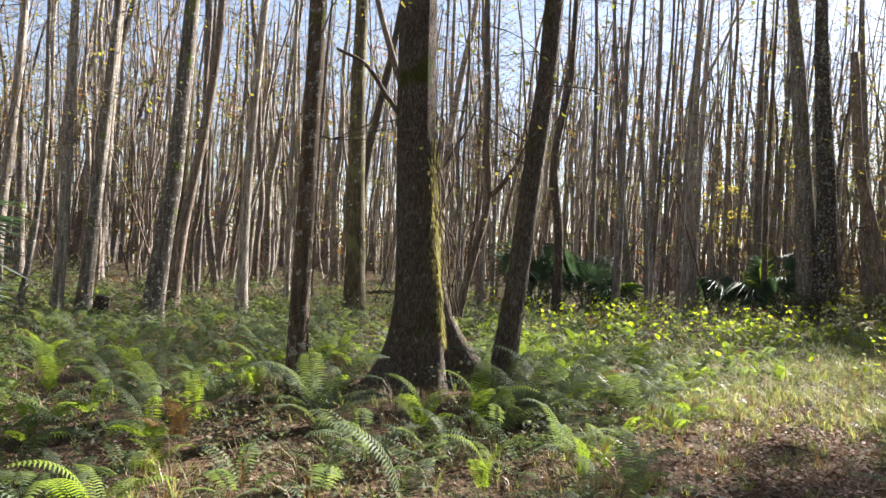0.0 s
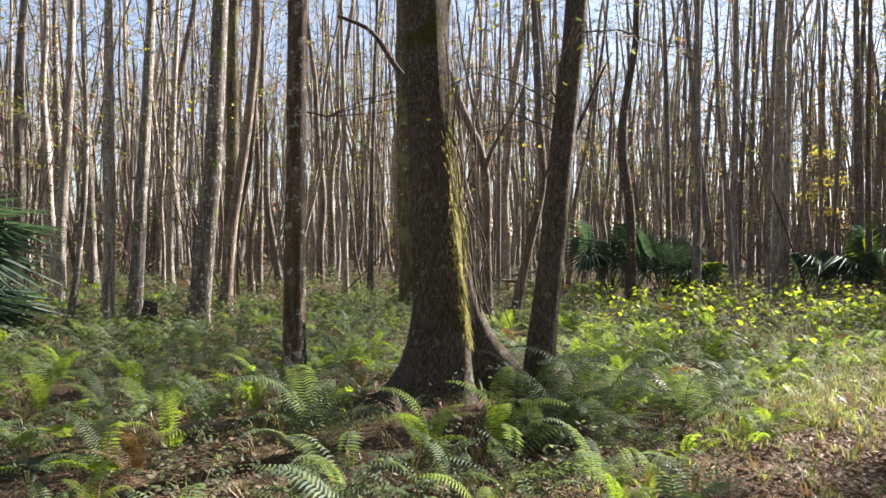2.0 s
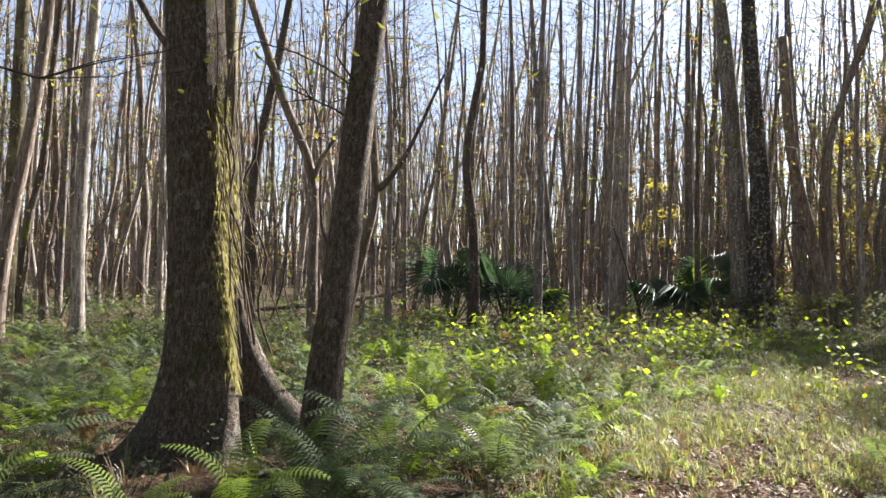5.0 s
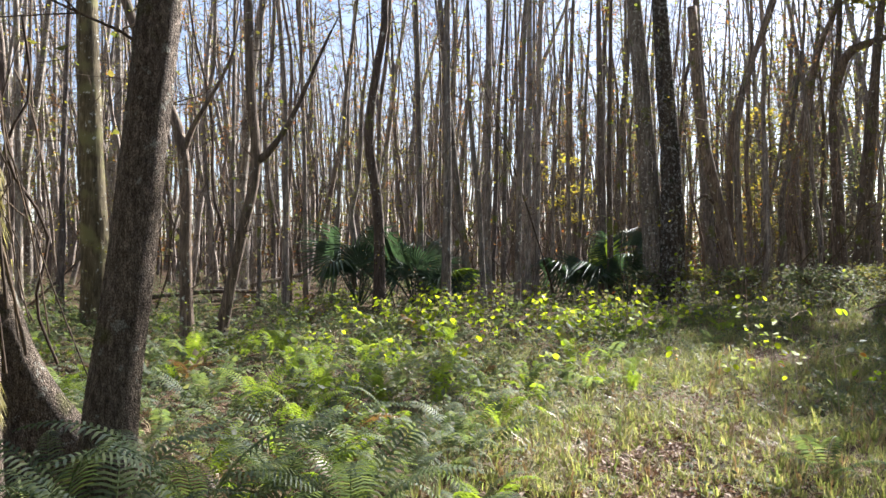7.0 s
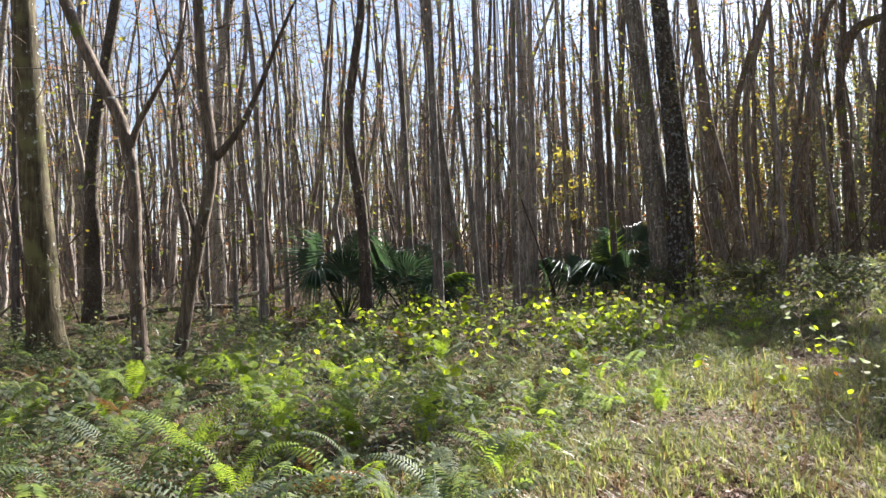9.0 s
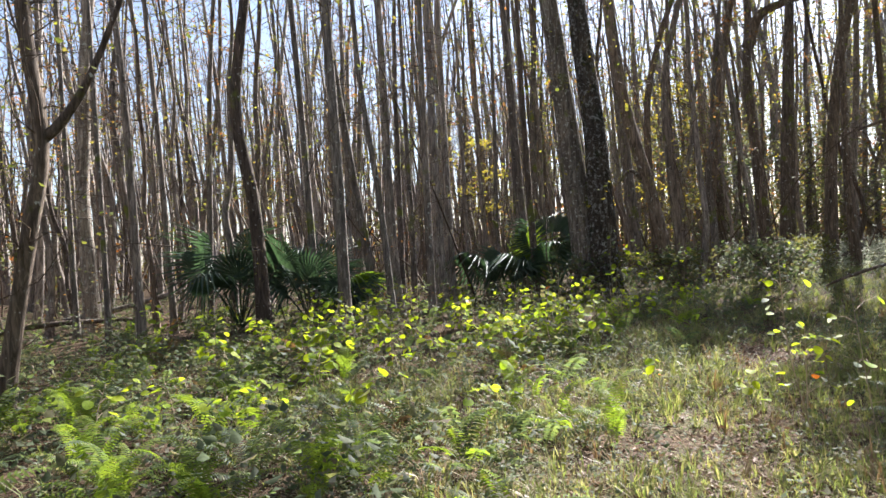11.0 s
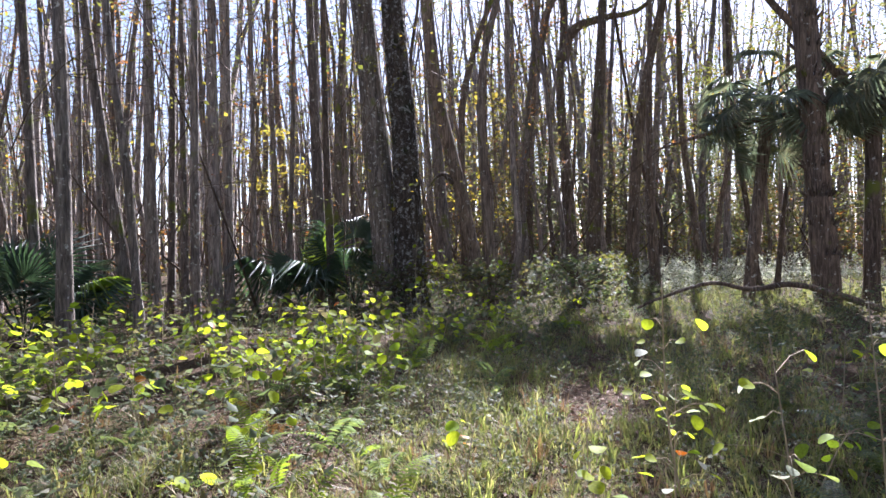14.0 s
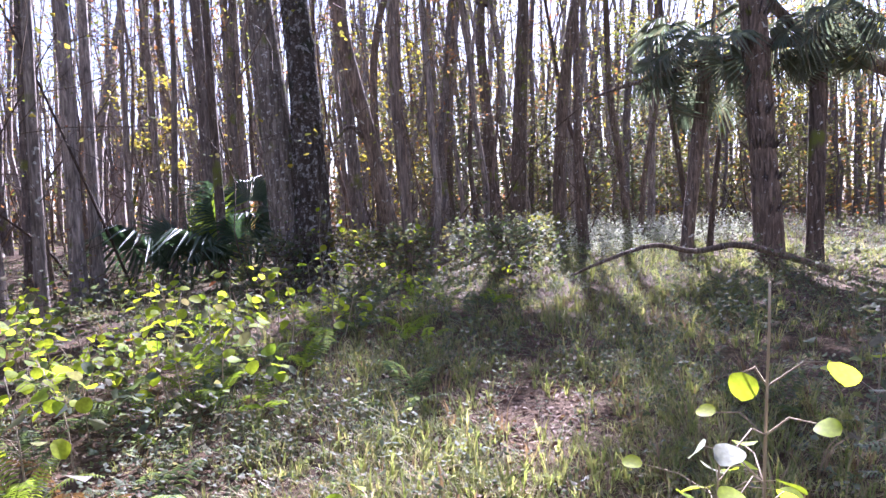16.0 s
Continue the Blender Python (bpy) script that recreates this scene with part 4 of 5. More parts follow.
# made-up tree whose crown, above the view, breaks the sun over the ferns
leafy_spray_tree("tall_gum_tree", "tall slim tree added to dapple the ferns with shade", (9.5, 22.3), 11.0, shade_canopy(shade_canopy([], (9.5, 22.3), (-11.5, -5.3), (-1.0, 6.3), (10.0, 13.0), 22, 11, 0.75), (9.5, 22.3), (-7.2, -6.5), (7.6, 10.6), (10.0, 12.0), 4, 12, 0.6), CANOPY, leaf=0.13, per=150, trunk_r=0.1, seed=73)
# invented crown, kept above the view, that darkens the glade beyond the sunny strip
leafy_spray_tree("leaning_oak", "oak crown added to shade the far end of the glade", (18.4, 21.9), 8.0, shade_canopy([], (18.4, 21.9), (-6.9, -5.1), (14.4, 19.0), (9.2, 10.8), 9, 6), CANOPY, leaf=0.16, per=260, trunk_r=0.15, seed=72)

# ---- palms ----


def fan_blade(n=26, length=0.6, spread=2.5, droop=0.35, seed=0):
    """A fan leaf in local axes: petiole end at the origin, fan towards +y."""
    r = random.Random(seed)
    v, t = [], []
    for k in range(n):
        a = (k / (n - 1) - 0.5) * 2 * spread
        da = spread / n * 0.75
        ln = length * (0.78 + 0.22 * math.cos(a * 0.6)) * r.uniform(0.93, 1.05)
        i = len(v)

        def at(ang, d, z):
            return (math.sin(ang) * d, math.cos(ang) * d, z)
        v += [(0, 0, 0), at(a - da, ln * 0.55, 0.03), at(a, ln * 0.58, -0.015), at(a + da, ln * 0.55, 0.03), at(a + r.uniform(-0.04, 0.04), ln, -droop * ln * r.uniform(0.5, 1.4))]
        t += [[i, i + 1, i + 2], [i, i + 2, i + 3], [i + 1, i + 4, i + 2], [i + 2, i + 4, i + 3]]
    return v, t


FAN_MESH = {}
for _name, _mat in (("green", PALM), ("light", PALM_LIGHT), ("grey", PALM_HAZY)):
    for _k in range(3):
        _b = Batch()
        _b.add(*fan_blade(30, 0.66, (2.2, 1.8, 2.5)[_k], (0.35, 0.55, 0.75)[_k], _k))
        FAN_MESH[_name, _k] = _b.mesh("fan_leaf", _mat)


def fan_palm(base, n, reach, label, seed, scale=1.0, light=0, trunk=0.0, trunk_r=0.1, top=None, name="palmetto", droop_all=0.0, rise=(0.7, 1.45)):
    r = random.Random(seed)
    origin = Vector((base[0], base[1], ground_z(base[0], base[1]) - 0.03))
    root = thing(name, Matrix.Translation(origin), label, "palm")
    crown = Vector(top) - origin if top else Vector((0, 0, trunk))
    if trunk or top:
        b = Batch()
        path = spline([(0, 0, -0.1), tuple(crown * 0.5), tuple(crown)], 26)
        b.add(*tube(path, [trunk_r * (1.15 if k < 3 else 1 + 0.05 * (k % 2)) for k in range(26)], 12))
        part("trunk", b.mesh("trunk", BARK["dark"], smooth=True), root)
        if trunk_r > 0.15:
            bt = Batch()
            for k in range(190):
                q = Vector(path[r.randrange(2, 12)])
                a = r.uniform(0, 6.28)
                o = Vector((math.cos(a), math.sin(a), 0))
                s = Vector((-math.sin(a), math.cos(a), 0)) * 0.025
                e = q + o * (trunk_r + r.uniform(0.08, 0.2)) + Vector((0, 0, r.uniform(0.12, 0.3)))
                p = q + o * trunk_r * 0.9
                bt.add([p + s, p - s, e, p - Vector((0, 0, 0.06))], [[0, 1, 2], [0, 3, 2], [1, 3, 2]])
            tagged(part("boot_cover", bt.mesh("boot_cover", BARK["dark"]), root), kind="stuff")
    for k in range(n):
        a = 2.4 * k + r.uniform(-0.3, 0.3)
        up = r.uniform(*rise) if not droop_all else r.uniform(-1.1, 0.8)
        ln = reach * r.uniform(0.7, 1.1)
        d = Vector((math.cos(a) * math.cos(up), math.sin(a) * math.cos(up), math.sin(up)))
        mid = crown + d * ln * 0.6
        end = crown + d * ln + Vector((0, 0, -0.12 * ln))
        b = Batch()
        b.add(*tube(spline([tuple(crown), tuple(mid), tuple(end)], 6), [0.014 * scale] * 6, 4))
        stem = part("petiole", b.mesh("petiole", PALM), root)
        out = (end - mid).normalized()
        q = out.to_track_quat("Y", "Z").to_matrix().to_4x4()
        m = Matrix.Translation(end) @ q @ Matrix.Rotation(r.uniform(-0.5, 0.5), 4, "Y") @ Matrix.Rotation(-r.uniform(-0.2, 0.6) if droop_all else r.uniform(-0.2, 0.5), 4, "X") @ Matrix.Scale(scale * r.uniform(0.85, 1.15), 4)
        part("fan_leaf", FAN_MESH["light" if k < light else ("grey" if droop_all else "green"), r.randrange(3)], stem, "bright yellow-green fan" if k < light else "", m)
    return root


fan_palm((-6.75, 11.3), 14, 1.05, "green fan palmetto with broad drooping leaves", 1, 1.4, trunk=0.75, trunk_r=0.08, rise=(0.2, 1.35))
fan_palm((-6.9, 11.9), 8, 0.85, "low fan palmetto among the ferns", 2, 1.2, rise=(0.1, 0.9))
fan_palm((3.0, 21.7), 9, 1.7, "dark green fan palmetto in the forest shade", 3, 1.2)
fan_palm((4.3, 21.5), 9, 1.5, "dark green fan palmetto beside a bent trunk", 4, 1.2, light=1)
fan_palm((9.0, 22.6), 7, 1.2, "fan palmetto with one bright yellow-green leaf", 5, 1.2, light=1)
fan_palm((10.0, 22.4), 9, 1.8, "dark green fan palmetto behind the lichen trunk", 6, 1.25)
fan_palm((5.0, 21.6), 8, 0.8, "small fan palmetto in the forest shade", 8, 0.9)
# crown is out of view, its height chosen so the fans shade the foreground
fan_palm((16.15, 16.2), 15, 1.5, "tall cabbage palm with dark trunk and spiky leaf boots", 9, 1.2, trunk_r=0.2, top=(15.78, 16.8, 12.8), name="cabbage_palm", droop_all=1)
fan_palm((16.21, 17.82), 26, 1.15, "cabbage palm with hanging grey-green fans, paled for glare haze", 11, 1.05, trunk_r=0.11, top=(16.54, 17.46, 3.96), name="cabbage_palm", droop_all=1)
fan_palm((16.75, 15.8), 20, 0.8, "slim cabbage palm beside the tall one", 10, 1.0, trunk_r=0.13, top=(16.95, 15.76, 4.1), name="cabbage_palm", droop_all=1)

# ---- fallen wood, vine and bough ----


def wood(name, label, category, points, r0, r1, style="dark", twigs=0, seed=1, leaves=None, kind=""):
    r = random.Random(seed)
    origin = Vector(points[0])
    root = thing(name, Matrix.Translation(origin), label, category)
    path = spline([Vector(p) - origin for p in points], 36)
    radii = [(r0 + (r1 - r0) * k / 35) * (1 + 0.15 * noise.noise((k * 0.7, seed, 0))) for k in range(36)]
    b = Batch()
    b.add(*tube(path, radii, 8))
    part("stem", b.mesh("stem", BARK[style], smooth=True), root)
    if twigs:
        tw, lf = Batch(), Batch()
        for k in range(twigs):
            q = path[r.randrange(6, 36)]
            a = r.uniform(0, 6.28)
            twig_spray(tw, lf, q, (math.cos(a), math.sin(a), r.uniform(-0.4, 0.7)), r.uniform(0.3, 0.9), r, radius=0.008, n_leaves=8 if leaves else 1, leaf=0.05)
        tagged(part("branchwork", tw.mesh("branchwork", TWIG), root), kind="stuff")
        if leaves and lf.n:
            tagged(part("foliage", lf.mesh("foliage", leaves), root), kind="stuff")
    return root


wood("fallen_branch", "long dark sinuous fallen branch lying across the glade", "branch", [(12.48, 17.19, 0.23), (12.77, 17.00, 0.37), (13.51, 16.63, 0.58), (14.11, 16.34, 0.46), (14.72, 16.05, 0.52), (15.33, 15.76, 0.37), (15.92, 15.36, 0.12), (16.73, 14.80, -0.33)], 0.018, 0.07, twigs=16, seed=2)
wood("hanging_vine", "thick dark vine curving down to the ground", "vine", [(18.9, 23.3, -0.05), (19.7, 23.1, 0.6), (20.0, 23.0, 1.5), (19.85, 23.2, 2.6), (19.6, 23.4, 3.6), (19.3, 23.6, 5.8), (19.1, 23.8, 8.0)], 0.075, 0.04, seed=3)
wood("overhanging_bough", "mossy bough reaching over the glade with thin twigs", "branch", [(19.32, 13.66, -0.69), (19.11, 13.97, 1.01), (18.46, 14.94, 2.94), (17.62, 15.76, 3.57), (17.17, 16.19, 3.78), (16.52, 16.85, 3.62), (15.85, 17.54, 3.44), (15.15, 18.25, 3.19), (14.64, 18.82, 2.97)], 0.18, 0.012, style="dark", twigs=34, seed=4, leaves=CANOPY)
wood("rising_bough", "dark limb rising from the overhanging bough", "branch", [(17.36, 15.99, 3.71), (16.81, 16.44, 4.35), (16.33, 16.78, 5.06), (15.81, 17.15, 5.83), (15.35, 17.61, 7.00)], 0.10, 0.05, style="dark", twigs=20, seed=14, leaves=CANOPY)
wood("fallen_log", "grey fallen log lying in the forest shade", "log", [(-0.6, 24.4, 0.25), (0.6, 24.2, 0.45), (1.9, 24.0, 0.75)], 0.07, 0.05, style="grey", seed=5, twigs=5)
wood("fallen_log", "thin dead wood propped among trunks", "log", [(-2.2, 22.0, 0.2), (-0.4, 22.4, 0.35), (1.0, 22.6, 0.3)], 0.06, 0.04, style="dark", seed=6, twigs=4)
wood("dead_stick", "dark stick lying on the litter of the trail", "stick", [(2.3, 6.75, 0.09), (2.6, 6.6, 0.10), (3.0, 6.55, 0.09)], 0.022, 0.012, seed=7)
wood("stump", "short dark rotten stump among the ferns", "stump", [(-5.55, 14.5, -0.05), (-5.5, 14.5, 0.25), (-5.48, 14.52, 0.42)], 0.16, 0.12, seed=8)

# ---- ferns ----


def frond(length=0.75, pairs=24, arch=0.9, width=0.13, seed=0, lobed=True):
    """A fern frond from the origin out along +y, rising and arching over."""
    r = random.Random(seed)
    v, t = [], []
    pts = []
    ang, p = arch, Vector((0, 0, 0))
    n = pairs + 6
    for k in range(n):
        pts.append(p.copy())
        p = p + Vector((r.uniform(-0.02, 0.02) * 0.3, math.cos(ang), math.sin(ang))) * length / n
        ang -= (arch + 0.45) / n * (0.4 + 1.3 * k / n)
    tv, tt = tube([tuple(q) for q in pts[::3] + [pts[-1]]], [0.0035] * (len(pts[::3]) + 1), 3, cap=False)
    b = Batch()
    b.add(tv, tt)
    for k in range(5, n):
        q = pts[k]
        s = (k - 5) / (n - 5)
        w = width * (math.sin(math.pi * min(1, 0.22 + 0.78 * s)) ** 0.8) * r.uniform(0.9, 1.08) + 0.008
        fwd = (pts[min(n - 1, k + 1)] - pts[k - 1]).normalized()
        for side in (-1, 1):
            d = (Vector((side, 0, 0)) + fwd * 0.28).normalized()
            tip = q + d * w + Vector((0, 0, -w * r.uniform(0.12, 0.4)))
            h = fwd * length / n * 0.27
            mid = q + d * w * 0.45 + Vector((0, 0, w * 0.03))
            if lobed:
                m2 = q + d * w * 0.78 - Vector((0, 0, w * 0.1))
                b.add([q - h * 0.7, mid - h, m2 - h * 0.62, tip, m2 + h * 0.62, mid + h, q + h * 0.7], [[0, 1, 6], [1, 5, 6], [1, 2, 5], [2, 4, 5], [2, 3, 4]])
            else:
                b.add([q, mid - h, tip, mid + h], [[0, 1, 2], [0, 2, 3]])
    return b.arrays()


FROND_ARR = [frond(0.80, 15, 1.15, 0.12, 1, False), frond(0.65, 13, 0.85, 0.11, 2, False), frond(0.70, 13, 1.3, 0.10, 3, False), frond(0.55, 11, 0.6, 0.10, 4, False)]
FROND_FINE = [frond(0.90, 27, 1.15, 0.125, 11), frond(0.80, 26, 0.9, 0.12, 12), frond(1.0, 30, 1.3, 0.11, 13), frond(0.72, 23, 0.65, 0.12, 14)]
FROND_UPRIGHT = [frond(0.95, 27, 1.50, 0.115, 15), frond(0.85, 24, 1.40, 0.12, 16), frond(1.0, 28, 1.55, 0.105, 17), frond(0.8, 24, 1.2, 0.115, 18)]
FROND_MESH = {}
for _nm, _mt in (("green", FERN), ("light", FERN_SUNLIT), ("rust", FERN_RUST)):
    for _k, (_v, _f) in enumerate(FROND_UPRIGHT if _nm == "light" else FROND_FINE):
        _me = tri_mesh("frond", _v, _f)
        _me.materials.append(_mt)
        FROND_MESH[_nm, _k] = _me


def fern(x, y, size=1.0, tone="green", n=8, seed=0, label=""):
    r = random.Random(seed)
    text = {"green": "green fern with arching feathery fronds", "light": "fern with upright fronds, tinted yellow-green for sunlight", "rust": "withered rust-brown fern on the litter"}[tone]
    root = thing("fern", Matrix.Translation((x, y, ground_z(x, y) - 0.01)), label or text, "fern", "ferns of the glade")
    for k in range(n):
        a = 6.283 * k / n + r.uniform(-0.35, 0.35)
        m = Matrix.Rotation(a, 4, "Z") @ Matrix.Rotation(r.uniform(-0.15, 0.25), 4, "X") @ Matrix.Rotation(r.uniform(-0.25, 0.25), 4, "Y") @ Matrix.Scale(size * r.uniform(0.75, 1.15), 4)
        tn = tone if tone != "green" or r.random() > 0.015 else "rust"
        part("frond", FROND_MESH[tn, r.randrange(4)], root, "", m)
    return root


# ferns seen close by
fern(0.62, 7.45, 0.62, "light", 7, 1)
fern(1.25, 8.3, 0.9, "green", 10, 2, "large dark green fern sprawling at the foot of the large tree")
fern(1.05, 7.62, 0.8, "light", 4, 3)
fern(-0.25, 7.9, 0.9, "green", 9, 4)
fern(-0.1, 7.3, 0.7, "green", 7, 5)
fern(1.7, 8.4, 1.0, "green", 9, 6)
fern(1.45, 8.05, 0.85, "green", 8, 20)
fern(2.35, 8.6, 0.85, "green", 8, 21)
fern(2.0, 9.0, 0.9, "green", 9, 7)
fern(-1.02, 7.4, 0.72, "light", 5, 8)
fern(-0.88, 6.4, 0.42, "light", 4, 9)
fern(1.05, 6.35, 0.6, "light", 4, 10)
fern(0.85, 6.9, 0.5, "green", 5, 11)
fern(3.9, 14.8, 0.75, "light", 5, 12)
fern(3.65, 15.2, 0.6, "light", 5, 13)
fern(3.8, 13.7, 0.55, "light", 5, 22)
fern(2.2, 12.2, 0.6, "light", 6, 23)
fern(2.7, 11.5, 0.6, "light", 6, 24)
fern(8.6, 11.0, 0.8, "light", 7, 14)
fern(8.2, 11.6, 0.7, "green", 7, 15)
fern(3.6, 6.3, 0.6, "green", 7, 16)
fern(6.92, 11.12, 0.6, "green", 6, 19)
fern(3.3, 11.9, 0.7, "light", 7, 17)
fern(2.9, 12.4, 0.8, "green", 8, 18)


def fern_density(x, y):
    """How thick ferns stand: the glade left of the trail and around the large tree."""
    dt = trail_distance(x, y)
    side = x - np.interp(y, TRAIL[:40, 1], TRAIL[:40, 0])
    if dt < 0.75 or side > 1.5:
        return 0.02 if dt > 0.75 else 0.0
    d = 1.1 if y < 18.5 else 0.5
    if x > 4.2:
        d *= 0.35
    if y < 6.2:
        d *= 0.8
    return d * (0.45 + 0.9 * (noise.noise((x * 0.5, y * 0.5, 9.0)) + 0.5))


def plant_ferns():
    r = random.Random(77)
    n, tries = 0, 0
    while n < 235 and tries < 5000:
        tries += 1
        x, y = r.uniform(-5.5, 5.5), r.uniform(4.4, 14.5)
        if r.random() > fern_density(x, y) or (abs(x - 0.6) < 0.7 and 7.4 < y < 9.6):
            continue
        u = r.random()
        fern(x, y, r.uniform(0.35, 0.72), "light" if u < (0.5 if 1.5 < x and y > 10.5 else 0.22) else ("rust" if u > 0.96 else "green"), r.randint(4, 7), 1000 + n)
        n += 1
    b = {"green": Batch(), "light": Batch(), "rust": Batch()}
    n, tries = 0, 0
    while n < 1200 and tries < 30000:
        tries += 1
        x, y = r.uniform(-15, 11), r.uniform(5.0, 25)
        if r.random() > fern_density(x, y) or (abs(x - 0.6) < 0.7 and 7.4 < y < 9.6):
            continue
        n += 1
        u = r.random()
        tone = "light" if u < (0.45 if x > 1.0 and y > 10 else 0.2) else ("rust" if u > 0.95 else "green")
        z, c = ground_z(x, y), r.randint(4, 6)
        for k in range(c):
            a = 6.283 * k / c + r.uniform(-0.4, 0.4)
            m = Matrix.Translation((x, y, z)) @ Matrix.Rotation(a, 4, "Z") @ Matrix.Rotation(r.uniform(-0.2, 0.3), 4, "X") @ Matrix.Rotation(r.uniform(-0.3, 0.3), 4, "Y") @ Matrix.Scale(r.uniform(0.4, 0.75), 4)
            b[tone].add(*FROND_ARR[r.randrange(4)], m)
    for tone, mt, tx in (("green", FERN, "thick carpet of green ferns on the forest floor"), ("light", FERN_SUNLIT, "scattered ferns tinted a sunlit yellow-green in the undergrowth"), ("rust", FERN_RUST, "withered brown fern fronds in the undergrowth")):
        tagged(new("fern_undergrowth", b[tone].mesh("fern_undergrowth", mt)), tx, "undergrowth", kind="stuff")


plant_ferns()

# ---- herbs, grass, litter ----


def sprig(n, height, leaf, seed):
    r = random.Random(seed)
    b = Batch()
    for k in range(n):
        z = height * (0.15 + 0.85 * r.random())
        q = 0.13 * height / 0.3 * r.random()
        a = r.uniform(0, 6.28)
        leaf_quads(b, (math.cos(a) * q, math.sin(a) * q, z), leaf * r.uniform(0.6, 1.3), r, flat=0.3)
    return b.arrays()


def tuft(n, height, seed, width=0.006, lean=0.5):
    r = random.Random(seed)
    b = Batch()
    for k in range(n):
        a = r.uniform(0, 6.28)
        o = Vector((math.cos(a), math.sin(a), 0))
        s = Vector((-math.sin(a), math.cos(a), 0)) * width * r.uniform(0.6, 1.3)
        h = height * r.uniform(0.5, 1.15)
        l0 = lean * r.uniform(0.2, 1.0) * h
        p = o * r.uniform(0, 0.035)
        m1 = p + o * l0 * 0.3 + Vector((0, 0, h * 0.6))
        m2 = p + o * l0 * 1.1 + Vector((0, 0, h * r.uniform(0.75, 1.0)))
        b.add([p + s, p - s, m1 + s * 0.8, m1 - s * 0.8, m2], [[0, 1, 3], [0, 3, 2], [2, 3, 4]])
    return b.arrays()


SPRIGS = [sprig(26, 0.28, 0.042, 1), sprig(24, 0.20, 0.035, 2), sprig(30, 0.36, 0.038, 3), sprig(20, 0.13, 0.03, 4)]
TUFTS = [tuft(13, 0.14, 1, 0.0036, 1.2), tuft(11, 0.21, 2, 0.0036, 1.1), tuft(14, 0.09, 3, 0.0040, 1.5)]


def scatter(templates, count, spot, seed, lo, hi):
    r = random.Random(seed)
    b = Batch()
    n = tries = 0
    while n < count and tries < count * 12:
        tries += 1
        x, y = spot(r)
        dens = cover(x, y, templates is TUFTS)
        if r.random() > dens:
            continue
        n += 1
        m = Matrix.Translation((x, y, ground_z(x, y) - 0.01)) @ Matrix.Rotation(r.uniform(0, 6.28), 4, "Z") @ Matrix.Scale(r.uniform(lo, hi), 4)
        b.add(*templates[r.randrange(len(templates))], m)
    return b


def cover(x, y, grass):
    dt = trail_distance(x, y)
    wave = 0.5 + 0.9 * noise.noise((x * 0.8, y * 0.8, 2.0 if grass else 6.0))
    if grass:
        if y < 9.0:
            return (0.10 if dt < 0.8 else (0.9 if x > 2.5 else 0.4)) * max(0.0, min(1.0, wave + 0.1))
        return (0.8 if dt < 0.4 else (1.0 if dt < 1.8 else 0.45)) * max(0.0, min(1.0, wave + 0.1))
    return ((0.5 if y > 10.5 else 0.18) if dt < 0.4 else ((0.9 if y > 10.5 else 0.5) if dt < 1.1 else 1.0)) * max(0.15, min(1.0, wave + 0.25))


def near_spot(r):
    d = 0.8 + 15 * r.random() ** 0.8
    a = radians(r.uniform(-88, 82))
    return 2.5 + d * math.sin(a), 4.5 + d * math.cos(a)


def mid_spot(r):
    x, y = r.uniform(-17, 27), r.uniform(9, 31)
    while trail_distance(x, y) < 1.4:
        x, y = r.uniform(-17, 27), r.uniform(9, 31)
    return x, y


tagged(new("herbs", scatter(SPRIGS, 3500, near_spot, 1, 0.6, 1.1).mesh("herbs", HERB)), "low leafy green herbs covering the forest floor", "undergrowth", kind="stuff")
tagged(new("herbs", scatter(SPRIGS, 3400, mid_spot, 2, 1.1, 2.1).mesh("herbs", HERB)), "taller leafy herbs further into the forest", "undergrowth", kind="stuff")
tagged(new("grass", scatter(TUFTS, 4200, near_spot, 3, 0.6, 1.15).mesh("grass", GRASS)), "tufts of fresh green grass along the trail", "grass", kind="stuff")
tagged(new("dry_grass", scatter(TUFTS, 2600, near_spot, 4, 0.6, 1.3).mesh("dry_grass", STRAW)), "dry straw-coloured grass in the undergrowth", "grass", kind="stuff")
tagged(new("herbs", scatter(SPRIGS, 1500, lambda r: (r.uniform(-6.5, 3.5), r.uniform(9.3, 19.0)), 21, 0.7, 1.3).mesh("herbs", HERB)), "lush low herbs between the ferns", "undergrowth", kind="stuff")
tagged(new("herbs", scatter(SPRIGS, 1000, lambda r: (r.uniform(3.0, 10.0), r.uniform(10.8, 16.0)), 22, 0.5, 0.9).mesh("herbs", HERB)), "low herbs growing over the trail", "undergrowth", kind="stuff")
tagged(new("herbs", scatter(SPRIGS, 1000, lambda r: (r.uniform(-9, 13), r.uniform(-5, 6)), 10, 0.7, 1.5).mesh("herbs", HERB)), "low herbs where the walk begins", "undergrowth", kind="stuff")
tagged(new("trail_grass", scatter(TUFTS, 5600, lambda r: (r.uniform(2.6, 9.5), r.uniform(7.5, 15.0)), 9, 0.4, 0.95).mesh("trail_grass", GRASS)), "short fresh grass on the sunny trail", "grass", kind="stuff")
tagged(new("glade_grass", scatter(TUFTS, 2000, lambda r: (r.uniform(7, 21), r.uniform(12, 22)), 6, 0.8, 1.5).mesh("glade_grass", GRASS)), "short green grass of the shaded glade", "grass", kind="stuff")
tagged(new("glade_herbs", scatter(SPRIGS, 1700, lambda r: (r.uniform(7, 21), r.uniform(12, 22)), 7, 0.6, 1.2).mesh("glade_herbs", HERB)), "low herbs of the shaded glade", "undergrowth", kind="stuff")
